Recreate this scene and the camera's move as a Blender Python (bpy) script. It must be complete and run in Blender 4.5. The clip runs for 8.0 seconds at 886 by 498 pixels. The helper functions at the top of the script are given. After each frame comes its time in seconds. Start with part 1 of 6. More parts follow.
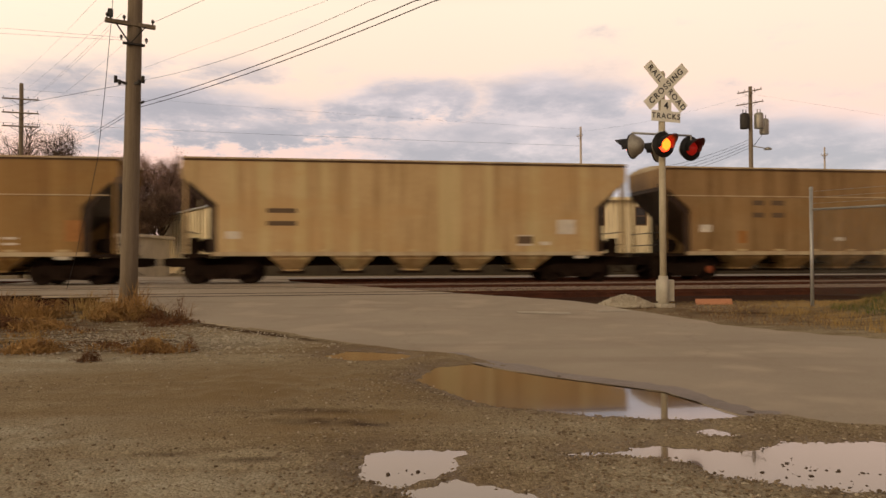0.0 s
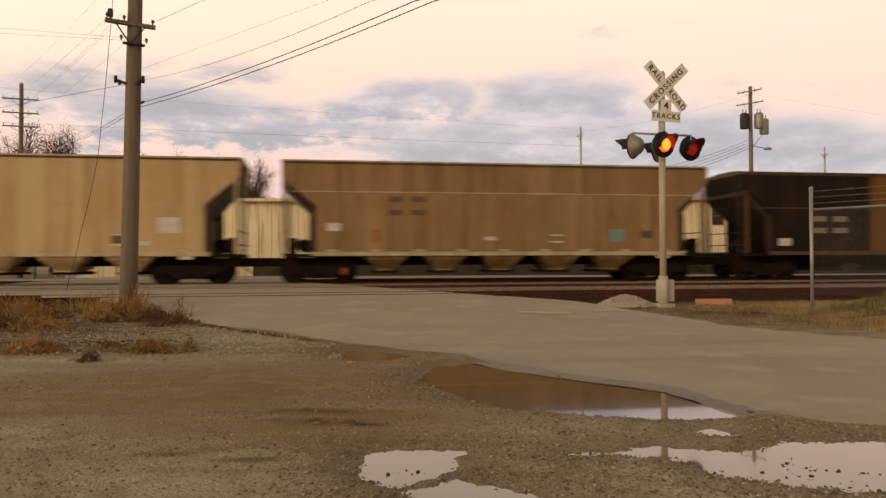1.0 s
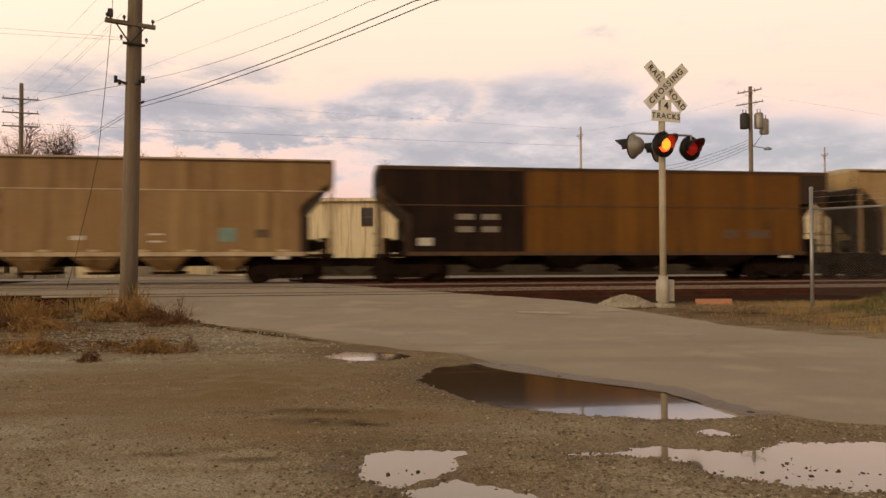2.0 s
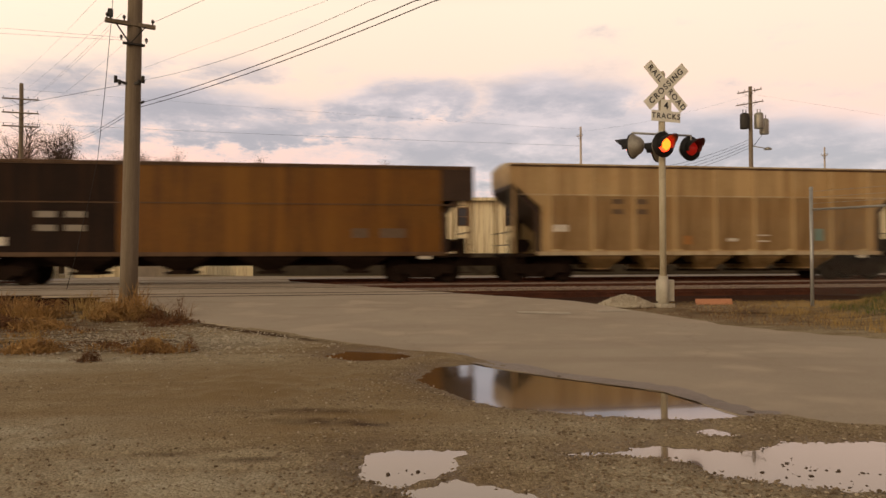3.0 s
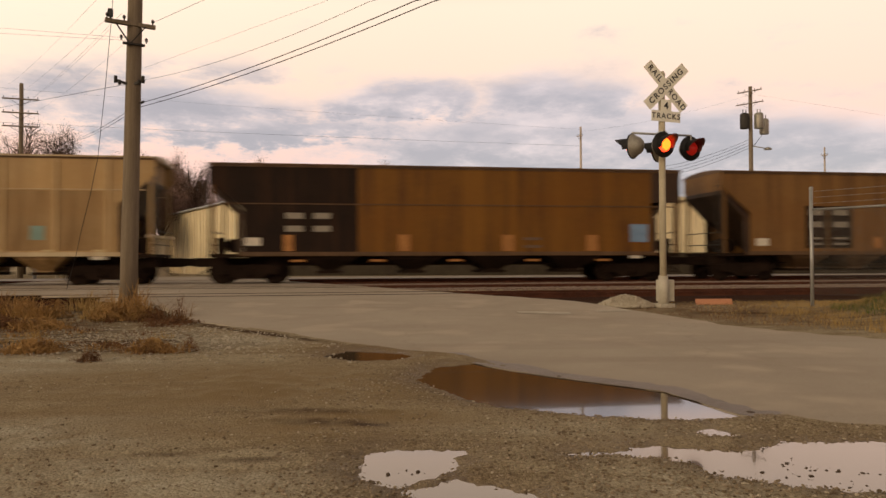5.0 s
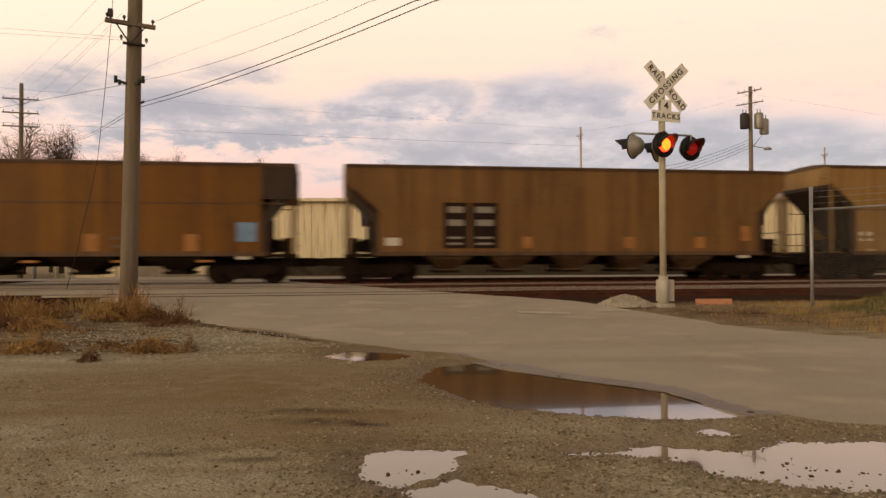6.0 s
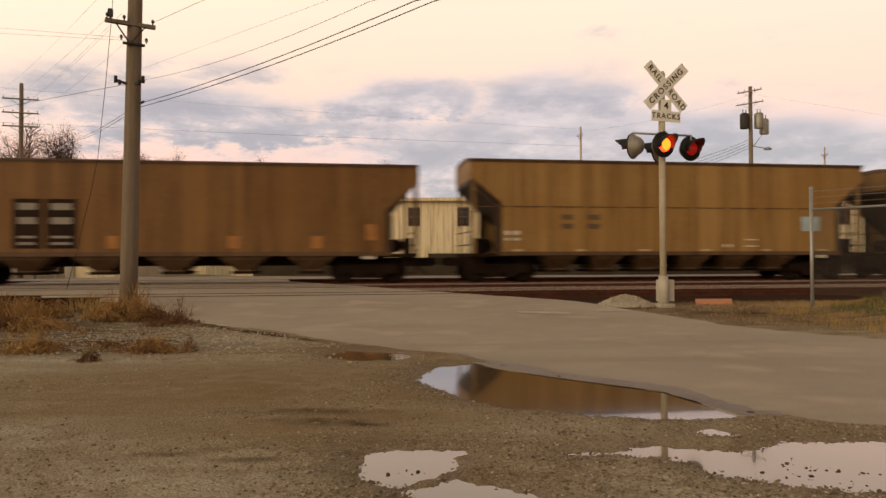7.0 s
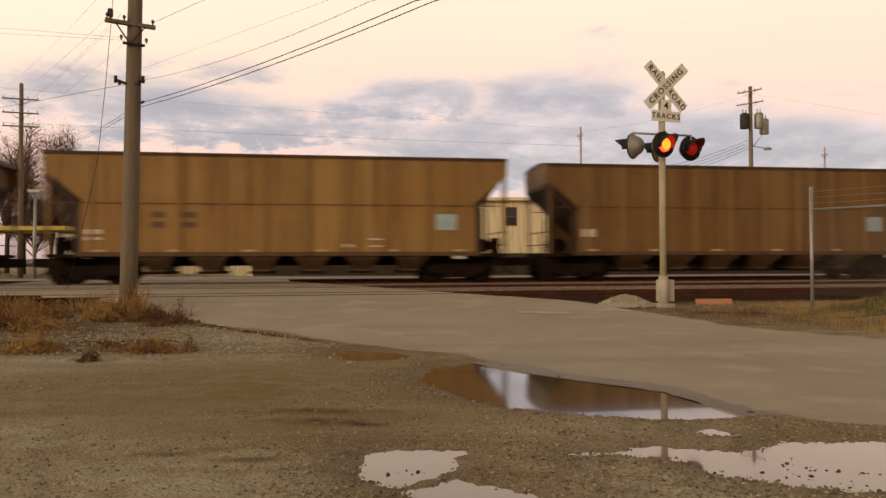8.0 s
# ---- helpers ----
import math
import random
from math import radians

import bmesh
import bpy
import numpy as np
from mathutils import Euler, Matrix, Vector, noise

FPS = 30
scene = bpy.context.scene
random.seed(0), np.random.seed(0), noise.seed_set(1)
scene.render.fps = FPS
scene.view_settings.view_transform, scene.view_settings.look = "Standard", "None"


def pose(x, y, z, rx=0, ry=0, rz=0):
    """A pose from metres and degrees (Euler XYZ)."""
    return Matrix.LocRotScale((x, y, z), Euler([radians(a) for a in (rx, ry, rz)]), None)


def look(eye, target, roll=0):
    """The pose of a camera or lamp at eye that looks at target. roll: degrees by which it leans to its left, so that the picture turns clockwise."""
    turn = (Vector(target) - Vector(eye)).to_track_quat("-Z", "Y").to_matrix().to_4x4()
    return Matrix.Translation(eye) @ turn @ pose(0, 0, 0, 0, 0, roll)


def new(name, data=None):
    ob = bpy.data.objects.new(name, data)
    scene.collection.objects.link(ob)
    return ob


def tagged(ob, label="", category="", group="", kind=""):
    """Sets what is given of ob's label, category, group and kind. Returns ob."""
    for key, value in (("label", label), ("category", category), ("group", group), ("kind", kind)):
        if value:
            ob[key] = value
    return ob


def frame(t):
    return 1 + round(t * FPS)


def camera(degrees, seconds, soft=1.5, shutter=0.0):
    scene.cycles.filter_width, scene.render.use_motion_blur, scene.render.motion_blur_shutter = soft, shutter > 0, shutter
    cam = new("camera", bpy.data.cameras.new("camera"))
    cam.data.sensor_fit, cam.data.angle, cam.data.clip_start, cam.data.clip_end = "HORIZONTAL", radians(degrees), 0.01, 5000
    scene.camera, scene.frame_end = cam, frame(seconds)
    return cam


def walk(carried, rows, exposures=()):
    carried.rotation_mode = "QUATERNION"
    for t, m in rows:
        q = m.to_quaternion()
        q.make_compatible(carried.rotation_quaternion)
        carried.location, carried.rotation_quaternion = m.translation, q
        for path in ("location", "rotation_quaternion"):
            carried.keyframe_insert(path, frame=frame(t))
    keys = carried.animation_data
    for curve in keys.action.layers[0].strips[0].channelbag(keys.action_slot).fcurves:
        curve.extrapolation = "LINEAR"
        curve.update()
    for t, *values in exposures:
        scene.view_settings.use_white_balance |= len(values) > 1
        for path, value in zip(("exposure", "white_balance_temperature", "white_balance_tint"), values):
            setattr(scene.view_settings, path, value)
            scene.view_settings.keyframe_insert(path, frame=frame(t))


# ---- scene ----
cam = camera(62.2, 8.0, soft=1.5, shutter=0.65)
STAND = pose(0, 0, 1.02, 91.01, 0.0, 0.0) @ pose(0, 0, 0, 0, 0, -0.21)
walk(cam, [(0.0, STAND), (8.0, STAND)])

# ---- the line of the railway: u along it to the right, w square to it away from the camera ----
TURN = 9.02
CA, SA = math.cos(radians(TURN)), math.sin(radians(TURN))
RAIL_Z = 0.24
TRACK_W = (18.6, 24.0, 29.25, 34.6)


def uw(u, w):
    return (u * CA - w * SA, u * SA + w * CA)


# ---- world and sun: dusk, the sun just below the clouds ----
world = bpy.data.worlds.new("World")
scene.world = world
world.use_nodes = True
wt = world.node_tree
wt.nodes.clear()


def wmath(op, a, b=None, clamp=False):
    n = wt.nodes.new("ShaderNodeMath")
    n.operation = op
    n.use_clamp = clamp
    for i, v in enumerate((a, b)):
        if v is None:
            continue
        if isinstance(v, (int, float)):
            n.inputs[i].default_value = v
        else:
            wt.links.new(v, n.inputs[i])
    return n.outputs[0]


def wmix(fac, a, b):
    n = wt.nodes.new("ShaderNodeMix")
    n.data_type = "RGBA"
    for i, v in ((0, fac), (6, a), (7, b)):
        if isinstance(v, (int, float)):
            n.inputs[i].default_value = v
        elif isinstance(v, tuple):
            n.inputs[i].default_value = (*v, 1)
        else:
            wt.links.new(v, n.inputs[i])
    return n.outputs[2]


def wsmooth(v, lo, hi):
    n = wt.nodes.new("ShaderNodeMapRange")
    n.interpolation_type = "SMOOTHSTEP"
    wt.links.new(v, n.inputs[0])
    n.inputs[1].default_value, n.inputs[2].default_value = lo, hi
    return n.outputs[0]


def wnoise(vec, scale, detail=5.0, rough=0.55, stretch=(1, 1, 1), shift=(0, 0, 0)):
    m = wt.nodes.new("ShaderNodeMapping")
    wt.links.new(vec, m.inputs[0])
    m.inputs[1].default_value = shift
    m.inputs[3].default_value = stretch
    n = wt.nodes.new("ShaderNodeTexNoise")
    wt.links.new(m.outputs[0], n.inputs["Vector"])
    n.inputs["Scale"].default_value = scale
    n.inputs["Detail"].default_value = detail
    n.inputs["Roughness"].default_value = rough
    return n.outputs["Fac"]


wdir = wt.nodes.new("ShaderNodeTexCoord").outputs["Generated"]
wsep = wt.nodes.new("ShaderNodeSeparateXYZ")
wt.links.new(wdir, wsep.inputs[0])
WX, WY, WZ = wsep.outputs
# clear dusk colours: mauve at the horizon, pink above it, cream higher, dull towards the zenith
ramp = wt.nodes.new("ShaderNodeValToRGB")
wt.links.new(WZ, ramp.inputs[0])
stops = ((0.0, (0.56, 0.44, 0.45)), (0.06, (0.78, 0.57, 0.56)), (0.13, (0.99, 0.72, 0.64)), (0.21, (1.04, 0.83, 0.67)),
         (0.33, (1.09, 0.98, 0.79)), (0.50, (0.46, 0.385, 0.295)), (1.0, (0.29, 0.245, 0.19)))
while len(ramp.color_ramp.elements) < len(stops):
    ramp.color_ramp.elements.new(0.5)
for el, (p, c) in zip(ramp.color_ramp.elements, stops):
    el.position, el.color = p, (*c, 1)
# the after-glow stands to the left and behind; the right-hand half of the sky is duller and pinker
glow_side = wsmooth(wmath("ADD", wmath("MULTIPLY", WX, -0.8), wmath("MULTIPLY", WY, -0.45)), -0.5, 0.85)
tint = wmix(glow_side, (1.0, 0.855, 0.785), (1.17, 1.17, 1.09))
tn_mul = wt.nodes.new("ShaderNodeMix")
tn_mul.data_type, tn_mul.blend_type = "RGBA", "MULTIPLY"
tn_mul.inputs[0].default_value = 1.0
wt.links.new(ramp.outputs[0], tn_mul.inputs[6])
wt.links.new(tint, tn_mul.inputs[7])
east = wsmooth(wmath("SUBTRACT", wmath("MULTIPLY", WX, 0.75), wmath("MULTIPLY", WY, 0.65)), 0.15, 0.95)
dusk_mul = wt.nodes.new("ShaderNodeMix")
dusk_mul.data_type, dusk_mul.blend_type = "RGBA", "MULTIPLY"
wt.links.new(east, dusk_mul.inputs[0])
wt.links.new(tn_mul.outputs[2], dusk_mul.inputs[6])
dusk_mul.inputs[7].default_value = (0.58, 0.54, 0.54, 1)
clear = dusk_mul.outputs[2]
# clouds: long flat grey-blue banks low over the railway, thin streaks above
bank = wnoise(wdir, 5.0, 6.0, 0.5, (1.0, 1.0, 3.4), (0.35, 0.0, 0.12))
fine = wnoise(wdir, 13.0, 9.0, 0.66, (1.0, 1.0, 3.0))
warp = wnoise(wdir, 9.0, 5.0, 0.6, (1.0, 1.0, 2.0), (3.0, 1.0, 2.0))
field = wmath("ADD", wmath("MULTIPLY", bank, 0.48), wmath("MULTIPLY", fine, 0.52))
ahead = wmath("MAXIMUM", WY, 0.05)
SU, SV = wmath("DIVIDE", WX, ahead), wmath("DIVIDE", WZ, ahead)
SU = wmath("ADD", SU, wmath("MULTIPLY", wmath("SUBTRACT", warp, 0.5), 0.16))
SV = wmath("ADD", SV, wmath("MULTIPLY", wmath("SUBTRACT", fine, 0.5), 0.10))
cover = 0.0
for cu, cv, ru, rv, k in ((-0.06, 0.215, 0.10, 0.026, 1.0), (0.16, 0.205, 0.12, 0.040, 1.0), (-0.36, 0.205, 0.17, 0.028, 0.85), (-0.20, 0.180, 0.24, 0.014, 0.8), (0.05, 0.170, 0.28, 0.012, 0.8),
                          (-0.55, 0.225, 0.11, 0.035, 0.5), (-0.33, 0.262, 0.20, 0.016, 0.32), (0.20, 0.145, 0.30, 0.050, 1.2), (0.50, 0.120, 0.25, 0.028, 1.0), (0.46, 0.145, 0.28, 0.040, 1.0), (0.20, 0.150, 0.25, 0.02, 0.5), (-0.50, 0.262, 0.10, 0.02, 0.32)):
    du = wmath("DIVIDE", wmath("SUBTRACT", SU, cu), ru)
    dv = wmath("DIVIDE", wmath("SUBTRACT", SV, cv), rv * 1.25)
    d2 = wmath("ADD", wmath("MULTIPLY", du, du), wmath("MULTIPLY", dv, dv))
    blob = wmath("MULTIPLY", wmath("DIVIDE", 1.0, wmath("ADD", wmath("MULTIPLY", wmath("MULTIPLY", d2, d2), 0.8), 1.0)), k)
    cover = wmath("MAXIMUM", blob, cover)
cover = wmath("MULTIPLY", cover, wsmooth(WY, 0.1, 0.4))
dense = wsmooth(wmath("ADD", field, wmath("MULTIPLY", cover, 0.42)), 0.54, 0.86)
shade = wmix(wsmooth(wmath("ADD", field, wmath("MULTIPLY", cover, 0.2)), 0.50, 0.78), (0.82, 0.68, 0.665), (0.405, 0.375, 0.408))
sky_col = wmix(wmath("MULTIPLY", dense, 0.95), clear, shade)
nish = wt.nodes.new("ShaderNodeTexSky")
nish.sky_type = "NISHITA"
nish.sun_disc = False
nish.sun_elevation = radians(12.8)
nish.sun_rotation = radians(221)
bg1, bg2 = wt.nodes.new("ShaderNodeBackground"), wt.nodes.new("ShaderNodeBackground")
wt.links.new(nish.outputs[0], bg1.inputs[0])
bg1.inputs[1].default_value = 0.02
wt.links.new(sky_col, bg2.inputs[0])
bg2.inputs[1].default_value = 1.0
wadd = wt.nodes.new("ShaderNodeAddShader")
wt.links.new(bg1.outputs[0], wadd.inputs[0])
wt.links.new(bg2.outputs[0], wadd.inputs[1])
wout = wt.nodes.new("ShaderNodeOutputWorld")
wt.links.new(wadd.outputs[0], wout.inputs[0])

sun = new("sun", bpy.data.lights.new("sun", "SUN"))
sun.data.energy, sun.data.angle, sun.data.color = 0.95, radians(22), (1.0, 0.70, 0.40)
sun.matrix_basis = look((-20, -13, 7), (0, 10, 0))

scene.view_settings.exposure = 0.0

# ---- materials ----
MATS = {}


def material(name, base, second=None, rough=0.8, metal=0.0, scale=4.0, fine_scale=40.0, amount=0.5, bump=0.2, bump_scale=60.0,
             stretch=(1, 1, 1), each=0.0, streak=None, spec=0.3, dust=None):
    """Two-scale colour variation between base and second, with fine relief; each: variation per object; streak: a colour of vertical weathering."""
    if name in MATS:
        return MATS[name]
    m = bpy.data.materials.new(name)
    m.use_nodes = True
    t = m.node_tree
    b = t.nodes["Principled BSDF"]
    b.inputs["Roughness"].default_value = rough
    b.inputs["Metallic"].default_value = metal
    b.inputs["Specular IOR Level"].default_value = spec
    second = second or tuple(c * 0.65 for c in base)
    co = t.nodes.new("ShaderNodeTexCoord").outputs["Object"]
    mp = t.nodes.new("ShaderNodeMapping")
    mp.inputs[3].default_value = stretch
    t.links.new(co, mp.inputs[0])

    def noise_at(s, detail=4.0, vec=None):
        n = t.nodes.new("ShaderNodeTexNoise")
        n.inputs["Scale"].default_value = s
        n.inputs["Detail"].default_value = detail
        n.inputs["Roughness"].default_value = 0.62
        t.links.new(vec or mp.outputs[0], n.inputs["Vector"])
        return n.outputs["Fac"]

    def calc(op, p, q):
        n = t.nodes.new("ShaderNodeMath")
        n.operation = op
        for i, v in enumerate((p, q)):
            if isinstance(v, (int, float)):
                n.inputs[i].default_value = v
            else:
                t.links.new(v, n.inputs[i])
        return n.outputs[0]

    def mix(fac, p, q, blend="MIX"):
        n = t.nodes.new("ShaderNodeMix")
        n.data_type, n.blend_type = "RGBA", blend
        for i, v in ((0, fac), (6, p), (7, q)):
            if isinstance(v, (int, float)):
                n.inputs[i].default_value = v
            elif isinstance(v, tuple):
                n.inputs[i].default_value = (*v, 1)
            else:
                t.links.new(v, n.inputs[i])
        return n.outputs[2]

    def ramp01(v, lo, hi):
        n = t.nodes.new("ShaderNodeMapRange")
        n.interpolation_type = "SMOOTHSTEP"
        t.links.new(v, n.inputs[0])
        n.inputs[1].default_value, n.inputs[2].default_value = lo, hi
        return n.outputs[0]

    big, small = noise_at(scale), noise_at(fine_scale)
    fac = ramp01(calc("ADD", calc("MULTIPLY", big, 0.6), calc("MULTIPLY", small, 0.4)), 0.5 - 0.22 / max(amount, 0.1) * 0.5, 0.5 + 0.22 / max(amount, 0.1) * 0.5)
    col = mix(fac, base, second)
    if streak:
        sm = t.nodes.new("ShaderNodeMapping")
        sm.inputs[3].default_value = (2.2, 2.2, 0.16)
        t.links.new(co, sm.inputs[0])
        st = ramp01(noise_at(1.6, 6.0, sm.outputs[0]), 0.46, 0.68)
        col = mix(calc("MULTIPLY", st, 0.8), col, streak)
    if dust:
        # broad faded bands from sheet to sheet, and rusty blotches a few metres wide
        dm = t.nodes.new("ShaderNodeMapping")
        dm.inputs[3].default_value = (1.0, 1.0, 0.04)
        t.links.new(co, dm.inputs[0])
        col = mix(calc("MULTIPLY", ramp01(noise_at(0.9, 3.0, dm.outputs[0]), 0.50, 0.62), 0.55), col, dust)
        low = t.nodes.new("ShaderNodeMapping")
        low.inputs[1].default_value = (7.0, 0.0, 3.0)
        low.inputs[3].default_value = (0.35, 0.35, 0.8)
        t.links.new(co, low.inputs[0])
        col = mix(calc("MULTIPLY", ramp01(noise_at(0.7, 5.0, low.outputs[0]), 0.48, 0.66), 0.45), col, (base[0] * 0.90, base[1] * 0.78, base[2] * 0.62))
    if each:
        rnd = t.nodes.new("ShaderNodeObjectInfo").outputs["Random"]
        col = mix(calc("MULTIPLY", rnd, each), col, tuple(c * 0.45 for c in base))
    t.links.new(col, b.inputs["Base Color"])
    if bump:
        bp = t.nodes.new("ShaderNodeBump")
        bp.inputs["Strength"].default_value = bump
        bp.inputs["Distance"].default_value = 0.02
        t.links.new(noise_at(bump_scale, 5.0), bp.inputs["Height"])
        t.links.new(bp.outputs[0], b.inputs["Normal"])
    r = calc("ADD", calc("MULTIPLY", small, 0.25), rough - 0.12)
    t.links.new(r, b.inputs["Roughness"])
    MATS[name] = m
    return m


def glow(name, colour, strength, base=(0.1, 0.01, 0.01)):
    m = material(name, base, rough=0.3)
    b = m.node_tree.nodes["Principled BSDF"]
    b.inputs["Emission Color"].default_value = (*colour, 1)
    b.inputs["Emission Strength"].default_value = strength
    return m


# ---- mesh helpers ----
def box(bm, x0, x1, y0, y1, z0, z1, m=None):
    vs = [bm.verts.new((x, y, z)) for z in (z0, z1) for y in (y0, y1) for x in (x0, x1)]
    if m is not None:
        for v in vs:
            v.co = m @ v.co
    for f in ((0, 2, 3, 1), (4, 5, 7, 6), (0, 1, 5, 4), (2, 6, 7, 3), (0, 4, 6, 2), (1, 3, 7, 5)):
        bm.faces.new([vs[i] for i in f])
    return vs


def rod(bm, p, q, r0, r1=None, seg=8, cap=True):
    """A round bar from p to q, tapering from r0 to r1."""
    p, q = Vector(p), Vector(q)
    r1 = r0 if r1 is None else r1
    turn = (q - p).to_track_quat("Z", "Y").to_matrix()
    rings = []
    for c, r in ((p, r0), (q, r1)):
        rings.append([bm.verts.new(c + turn @ Vector((r * math.cos(a), r * math.sin(a), 0))) for a in (2 * math.pi * i / seg for i in range(seg))])
    for i in range(seg):
        f = bm.faces.new((rings[0][i], rings[0][(i + 1) % seg], rings[1][(i + 1) % seg], rings[1][i]))
        f.smooth = True
    if cap:
        bm.faces.new(rings[0][::-1])
        bm.faces.new(rings[1])


def prism(bm, outline, y0, y1, m=None):
    """An outline in x and z, pulled from y0 to y1."""
    a = [bm.verts.new((x, y0, z)) for x, z in outline]
    b = [bm.verts.new((x, y1, z)) for x, z in outline]
    if m is not None:
        for v in a + b:
            v.co = m @ v.co
    n = len(outline)
    bm.faces.new(a)
    bm.faces.new(b[::-1])
    for i in range(n):
        bm.faces.new((a[i], b[i], b[(i + 1) % n], a[(i + 1) % n]))


def lathe(bm, profile, seg=20, m=None):
    """A profile of (radius, z) turned about z."""
    rings = []
    for r, z in profile:
        ring = [bm.verts.new((r * math.cos(2 * math.pi * i / seg), r * math.sin(2 * math.pi * i / seg), z)) for i in range(seg)]
        if m is not None:
            for v in ring:
                v.co = m @ v.co
        rings.append(ring)
    for a, b in zip(rings, rings[1:]):
        for i in range(seg):
            f = bm.faces.new((a[i], a[(i + 1) % seg], b[(i + 1) % seg], b[i]))
            f.smooth = True
    return rings


def mesh_of(name, bm, mat):
    bmesh.ops.recalc_face_normals(bm, faces=bm.faces)
    me = bpy.data.meshes.new(name)
    bm.to_mesh(me)
    bm.free()
    me.materials.append(mat)
    return me


def part(name, bm, mat=None, parent=None, label=""):
    ob = new(name, mesh_of(name, bm, mat) if isinstance(bm, bmesh.types.BMesh) else bm)
    if parent is not None:
        ob.parent = parent
    return tagged(ob, label) if label else ob


def empty(name, m=None):
    ob = new(name)
    ob.empty_display_size = 0.2
    if m is not None:
        ob.matrix_basis = m
    return ob


def raw(name, verts, faces, mat, smooth=False):
    me = bpy.data.meshes.new(name)
    me.from_pydata(verts, [], faces)
    if smooth:
        me.polygons.foreach_set("use_smooth", [True] * len(me.polygons))
    me.materials.append(mat)
    me.update()
    return me


def bar(bm, p, q, wide, deep):
    """A square bar from p to q."""
    p, q = Vector(p), Vector(q)
    m = Matrix.Translation(p) @ (q - p).to_track_quat("X", "Z").to_matrix().to_4x4()
    box(bm, 0, (q - p).length, -wide / 2, wide / 2, -deep / 2, deep / 2, m)
# ---- materials used by many things ----
asphalt = material("worn_asphalt", (0.43, 0.37, 0.29), (0.345, 0.29, 0.22), rough=0.85, scale=0.45, fine_scale=70, amount=0.7, bump=0.35, bump_scale=180, spec=0.2)


def crack_asphalt(m):
    """Adds hairline cracks, pale patches and long dark wheel smears to the asphalt."""
    t = m.node_tree
    b = t.nodes["Principled BSDF"]
    old = b.inputs["Base Color"].links[0].from_socket
    co = t.nodes.new("ShaderNodeTexCoord").outputs["Object"]

    def noise_at(s, stretch=(1, 1, 1), turn=0.0):
        mp = t.nodes.new("ShaderNodeMapping")
        mp.inputs[2].default_value = (0, 0, radians(turn))
        mp.inputs[3].default_value = stretch
        t.links.new(co, mp.inputs[0])
        n = t.nodes.new("ShaderNodeTexNoise")
        n.inputs["Scale"].default_value, n.inputs["Detail"].default_value = s, 6.0
        t.links.new(mp.outputs[0], n.inputs["Vector"])
        return n

    def mix(fac, p, q):
        n = t.nodes.new("ShaderNodeMix")
        n.data_type = "RGBA"
        t.links.new(fac, n.inputs[0])
        t.links.new(p, n.inputs[6])
        n.inputs[7].default_value = (*q, 1)
        return n.outputs[2]

    def span(v, lo, hi, top):
        n = t.nodes.new("ShaderNodeMapRange")
        n.interpolation_type = "SMOOTHSTEP"
        t.links.new(v, n.inputs[0])
        n.inputs[1].default_value, n.inputs[2].default_value, n.inputs[4].default_value = lo, hi, top
        return n.outputs[0]

    col = mix(span(noise_at(0.9).outputs["Fac"], 0.50, 0.66, 0.75), old, (0.49, 0.41, 0.32))
    col = mix(span(noise_at(0.5, (0.35, 2.2, 1), 42).outputs["Fac"], 0.50, 0.68, 0.22), col, (0.24, 0.19, 0.13))
    warp = noise_at(1.6)
    ad = t.nodes.new("ShaderNodeVectorMath")
    ad.operation = "ADD"
    t.links.new(co, ad.inputs[0])
    t.links.new(warp.outputs["Color"], ad.inputs[1])
    vor = t.nodes.new("ShaderNodeTexVoronoi")
    vor.feature = "DISTANCE_TO_EDGE"
    vor.inputs["Scale"].default_value = 0.22
    t.links.new(ad.outputs[0], vor.inputs["Vector"])
    col = mix(span(vor.outputs["Distance"], 0.004, 0.001, 0.14), col, (0.09, 0.07, 0.05))
    t.links.new(col, b.inputs["Base Color"])


crack_asphalt(asphalt)


